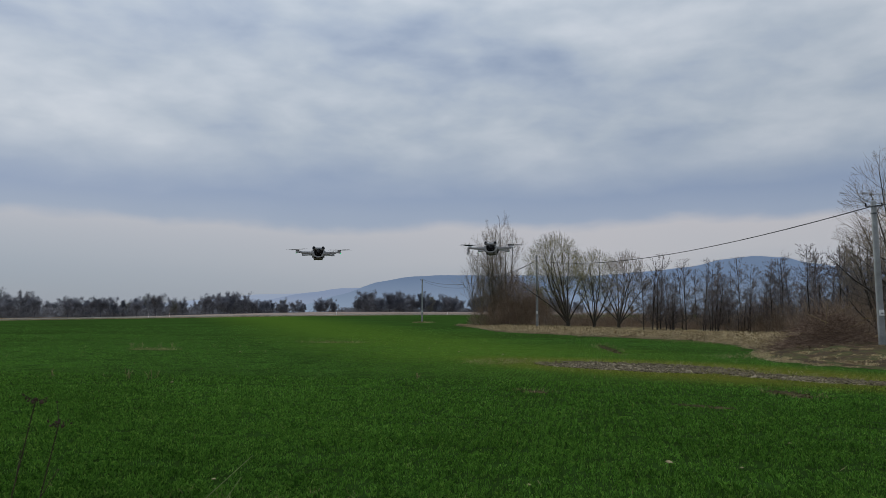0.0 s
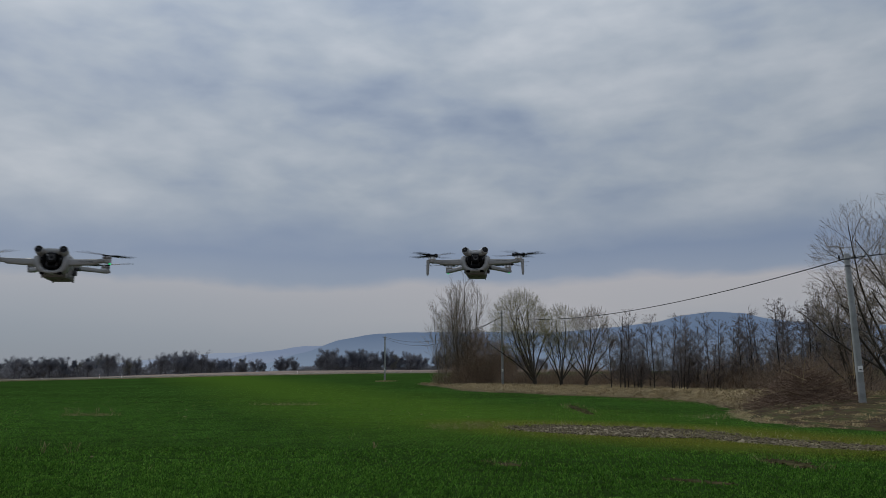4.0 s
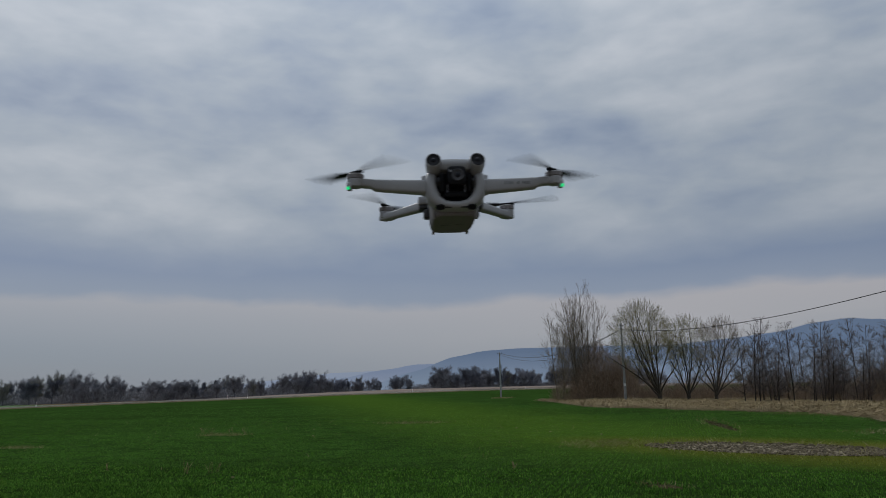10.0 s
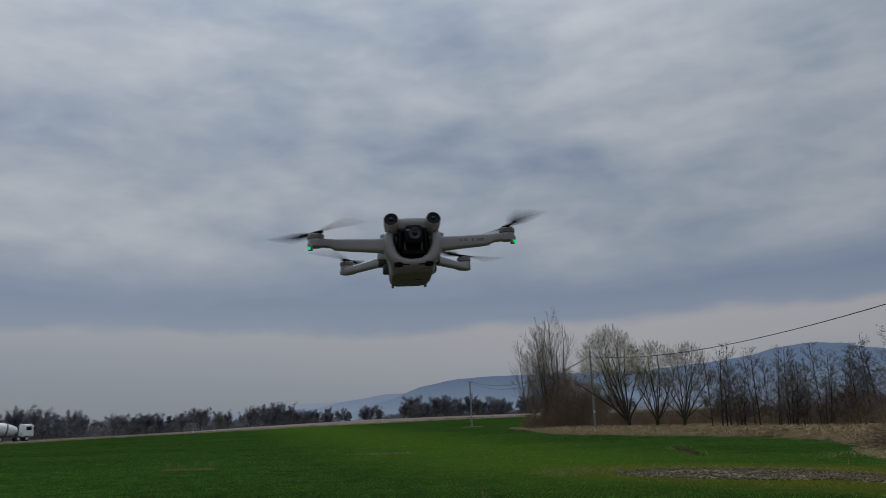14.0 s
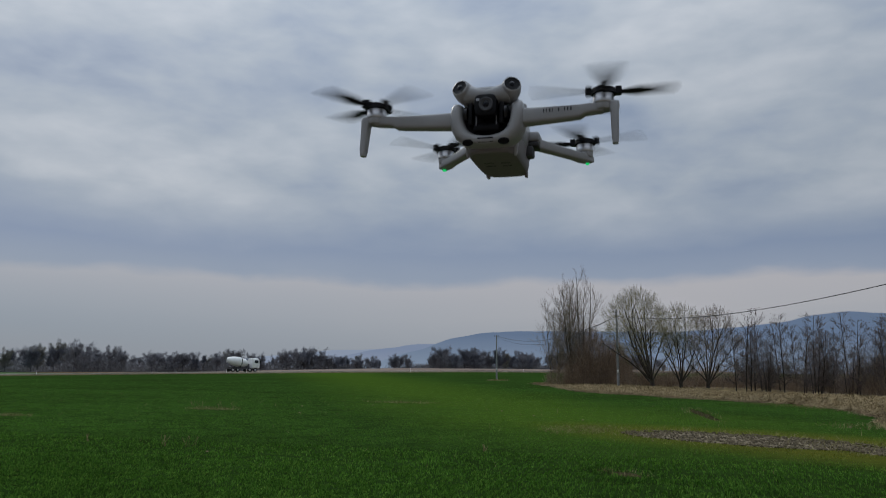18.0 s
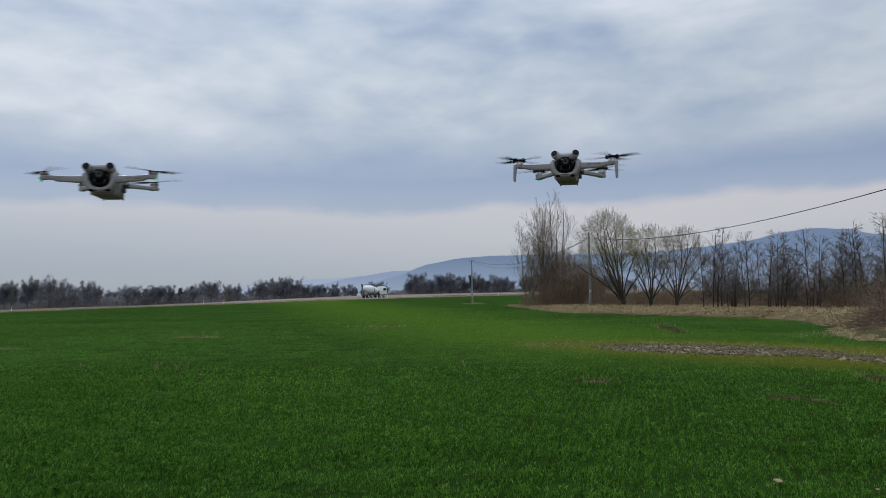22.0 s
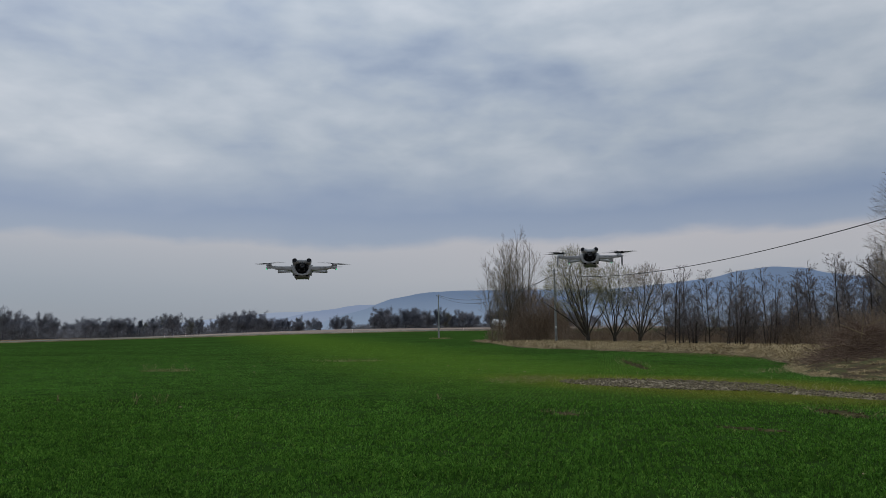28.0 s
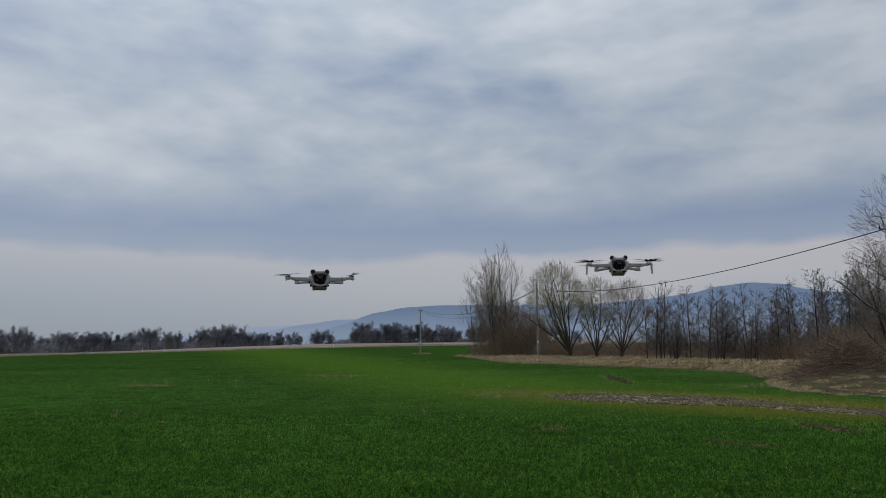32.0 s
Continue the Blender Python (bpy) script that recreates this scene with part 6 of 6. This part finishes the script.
def motions():
    walk(DRONE_A, [
        (0, pose(4.340, 9.110, 2.028, 0.0, -0.1, 21.2)),
        (0.5, pose(4.317, 8.964, 2.024, 0.1, -0.3, 21.6)),
        (1, pose(4.394, 8.816, 2.012, 0.1, -0.5, 22.0)),
        (1.5, pose(4.412, 8.794, 2.012, 0.1, -0.6, 22.4)),
        (2, pose(4.478, 8.536, 2.013, 0.0, -0.7, 22.8)),
        (2.5, pose(4.476, 8.517, 2.020, 0.2, -0.8, 22.9)),
        (3, pose(4.487, 8.531, 2.009, 0.2, -0.7, 23.0)),
        (3.5, pose(4.472, 8.458, 2.016, 0.3, -0.7, 23.1)),
        (9, pose(4.562, 8.103, 2.027, 0.5, -2.5, 25.5)),
        (9.5, pose(4.632, 8.256, 2.009, 1.0, -2.0, 23.3)),
        (10, pose(4.666, 8.315, 1.988, 1.1, -0.4, 20.0)),
        (10.5, pose(4.714, 8.348, 1.995, 1.0, 1.2, 18.2)),
        (11, pose(4.705, 8.369, 2.048, 1.4, 1.1, 17.8)),
        (11.5, pose(4.717, 8.319, 2.019, 1.2, 1.7, 18.2)),
        (12, pose(4.708, 8.271, 2.025, 1.1, 1.2, 17.9)),
        (12.5, pose(4.750, 8.330, 1.992, 0.6, 0.0, 18.0)),
        (13, pose(4.773, 8.322, 1.980, 0.9, -0.3, 19.0)),
        (13.5, pose(4.737, 8.250, 1.955, 1.1, -0.2, 19.2)),
        (14, pose(4.723, 8.199, 1.982, 0.7, -1.2, 20.3)),
        (14.5, pose(4.613, 8.293, 1.989, 0.6, -2.0, 22.7)),
        (15, pose(4.622, 8.125, 2.001, 0.3, -2.2, 25.4)),
        (15.5, pose(4.500, 7.846, 2.040, 0.3, -2.2, 26.8)),
        (22, pose(4.411, 8.329, 1.989, 0.3, -0.8, 25.2)),
        (22.5, pose(4.410, 8.397, 1.998, 0.2, -0.6, 25.1)),
        (23, pose(4.394, 8.500, 2.003, 0.2, -0.8, 25.0)),
        (23.5, pose(4.425, 8.534, 2.011, 0.2, -1.1, 24.7)),
        (24, pose(4.389, 8.634, 2.018, 0.2, -0.5, 24.4)),
        (24.5, pose(4.403, 8.615, 1.999, 0.2, -0.9, 24.1)),
        (25, pose(4.411, 8.600, 2.002, 0.2, -1.2, 23.8)),
        (25.5, pose(4.417, 8.661, 1.995, 0.2, -0.7, 23.5)),
        (27.5, pose(4.445, 8.592, 1.967, 0.2, -0.0, 22.4)),
        (28, pose(4.445, 8.597, 1.960, 0.2, 0.0, 22.1)),
        (28.5, pose(4.441, 8.610, 1.949, 0.2, 0.1, 21.8)),
        (29, pose(4.439, 8.628, 1.940, -0.6, 0.2, 21.5)),
        (29.5, pose(4.407, 8.660, 1.958, 0.2, 0.2, 21.5)),
        (30, pose(4.408, 8.651, 1.963, 0.2, 0.2, 21.5)),
        (30.5, pose(4.407, 8.658, 1.962, 0.2, 0.2, 21.5)),
        (31, pose(4.393, 8.675, 1.960, 0.2, 0.3, 21.5)),
        (31.5, pose(4.395, 8.677, 1.966, 0.2, 0.3, 21.5)),
        (32, pose(4.426, 8.695, 1.965, 0.2, -0.1, 21.5)),
    ])
    walk(DRONE_B, [
        (0, pose(5.283, 9.323, 2.058, 0.3, 0.2, 0.8)),
        (0.5, pose(5.263, 9.250, 2.050, 0.1, 0.1, 1.5)),
        (1, pose(5.308, 9.190, 2.039, 0.1, -0.0, 2.2)),
        (1.5, pose(5.340, 9.120, 2.037, 0.1, -0.0, 2.9)),
        (2, pose(5.361, 9.000, 2.061, 0.3, 0.0, 3.6)),
        (2.5, pose(5.397, 8.930, 2.051, 0.1, 0.1, 3.5)),
        (3, pose(5.413, 8.915, 2.036, 0.1, 0.4, 3.4)),
        (3.5, pose(5.386, 8.875, 2.057, 0.1, 0.5, 3.3)),
        (5.5, pose(5.409, 8.632, 2.030, -0.4, 0.1, 0.6)),
        (6, pose(5.387, 8.641, 2.002, -0.8, -0.1, 0.8)),
        (6.5, pose(5.351, 8.663, 2.008, -0.7, 0.6, 0.7)),
        (7, pose(5.361, 8.650, 2.017, -0.4, 0.4, 0.8)),
        (7.5, pose(5.359, 8.649, 2.030, -0.6, 0.4, 0.8)),
        (8, pose(5.344, 8.635, 2.014, -1.0, 0.1, 0.8)),
        (8.5, pose(5.468, 8.479, 2.046, -1.3, 1.1, -1.0)),
        (9, pose(5.600, 8.458, 2.027, -2.0, 2.7, -1.8)),
        (15, pose(5.667, 8.534, 2.007, 0.6, 4.0, -4.8)),
        (15.5, pose(5.580, 8.191, 2.050, 0.8, 3.8, -5.3)),
        (17.5, pose(5.328, 8.078, 2.072, 0.6, -0.2, 1.5)),
        (18, pose(5.333, 8.236, 2.062, 1.0, 1.0, 1.9)),
        (18.5, pose(5.330, 8.411, 2.027, 0.8, 0.5, 1.8)),
        (19, pose(5.260, 8.518, 2.033, 0.4, 0.4, 1.3)),
        (19.5, pose(5.288, 8.537, 1.992, 0.3, 0.7, 1.8)),
        (20, pose(5.267, 8.634, 1.987, 0.6, 0.4, 2.0)),
        (20.5, pose(5.299, 8.759, 1.965, 0.2, 1.1, 1.6)),
        (21, pose(5.373, 8.663, 2.027, 0.2, 2.2, 0.6)),
        (21.5, pose(5.383, 8.756, 2.027, -0.0, 0.7, 1.2)),
        (22, pose(5.411, 8.789, 2.030, -0.0, 1.1, 1.1)),
        (22.5, pose(5.413, 8.878, 2.045, -0.0, 0.5, 0.9)),
        (23, pose(5.429, 8.986, 2.043, 0.2, 0.4, 0.8)),
        (23.5, pose(5.461, 9.026, 2.040, 0.0, 0.6, 0.7)),
        (24, pose(5.463, 9.043, 2.035, 0.0, 0.8, 0.7)),
        (24.5, pose(5.443, 9.086, 2.025, 0.0, 0.3, 0.6)),
        (25, pose(5.437, 9.058, 2.026, 0.0, -0.2, 0.6)),
        (25.5, pose(5.451, 9.076, 2.015, 0.0, 0.1, 0.5)),
        (27.5, pose(5.458, 9.112, 2.013, 0.0, 0.5, 0.4)),
        (28, pose(5.455, 9.115, 2.015, 0.0, 0.6, 0.3)),
        (28.5, pose(5.456, 9.110, 2.006, 0.0, 0.4, 0.3)),
        (29, pose(5.460, 9.163, 2.006, 0.1, 0.3, 0.3)),
        (29.5, pose(5.454, 9.181, 2.018, 0.0, 0.6, 0.3)),
        (30, pose(5.452, 9.088, 2.016, 0.0, 0.7, 0.3)),
        (30.5, pose(5.451, 9.075, 2.016, 0.0, 0.4, 0.3)),
        (31, pose(5.446, 9.069, 2.021, 0.1, 0.5, 0.3)),
        (31.5, pose(5.477, 9.104, 2.026, 0.0, 0.3, 0.3)),
        (32, pose(5.515, 9.142, 2.029, 0.0, 0.7, 0.3)),
    ])
    for hub, turn, start in zip(PROPS_A + PROPS_B, (84, -82, -87, 83, 81, -79, -83, 80), (135, -15, 60, 100, 148, 185, 222, 259)):
        at = hub.matrix_basis.translation.copy()
        walk(hub, spin_rows(at.x, at.y, at.z, turn, start))
    walk(TRUCK, [(t, truck_place(s)) for t, s in TRUCK_WAY])
    for hub in WHEELS:
        at = hub.matrix_basis.translation.copy()
        rows = [(0, pose(at.x, at.y, at.z))]
        for k in range(int(12.5 * FPS), int(27.5 * FPS) + 1):
            rows.append((k / FPS, pose(at.x, at.y, at.z, 0, 53 * (k - 12.5 * FPS + 1), 0)))
        rows.append((32, rows[-1][1] @ pose(0, 0, 0, 0, 40, 0)))
        walk(hub, rows)


motions()
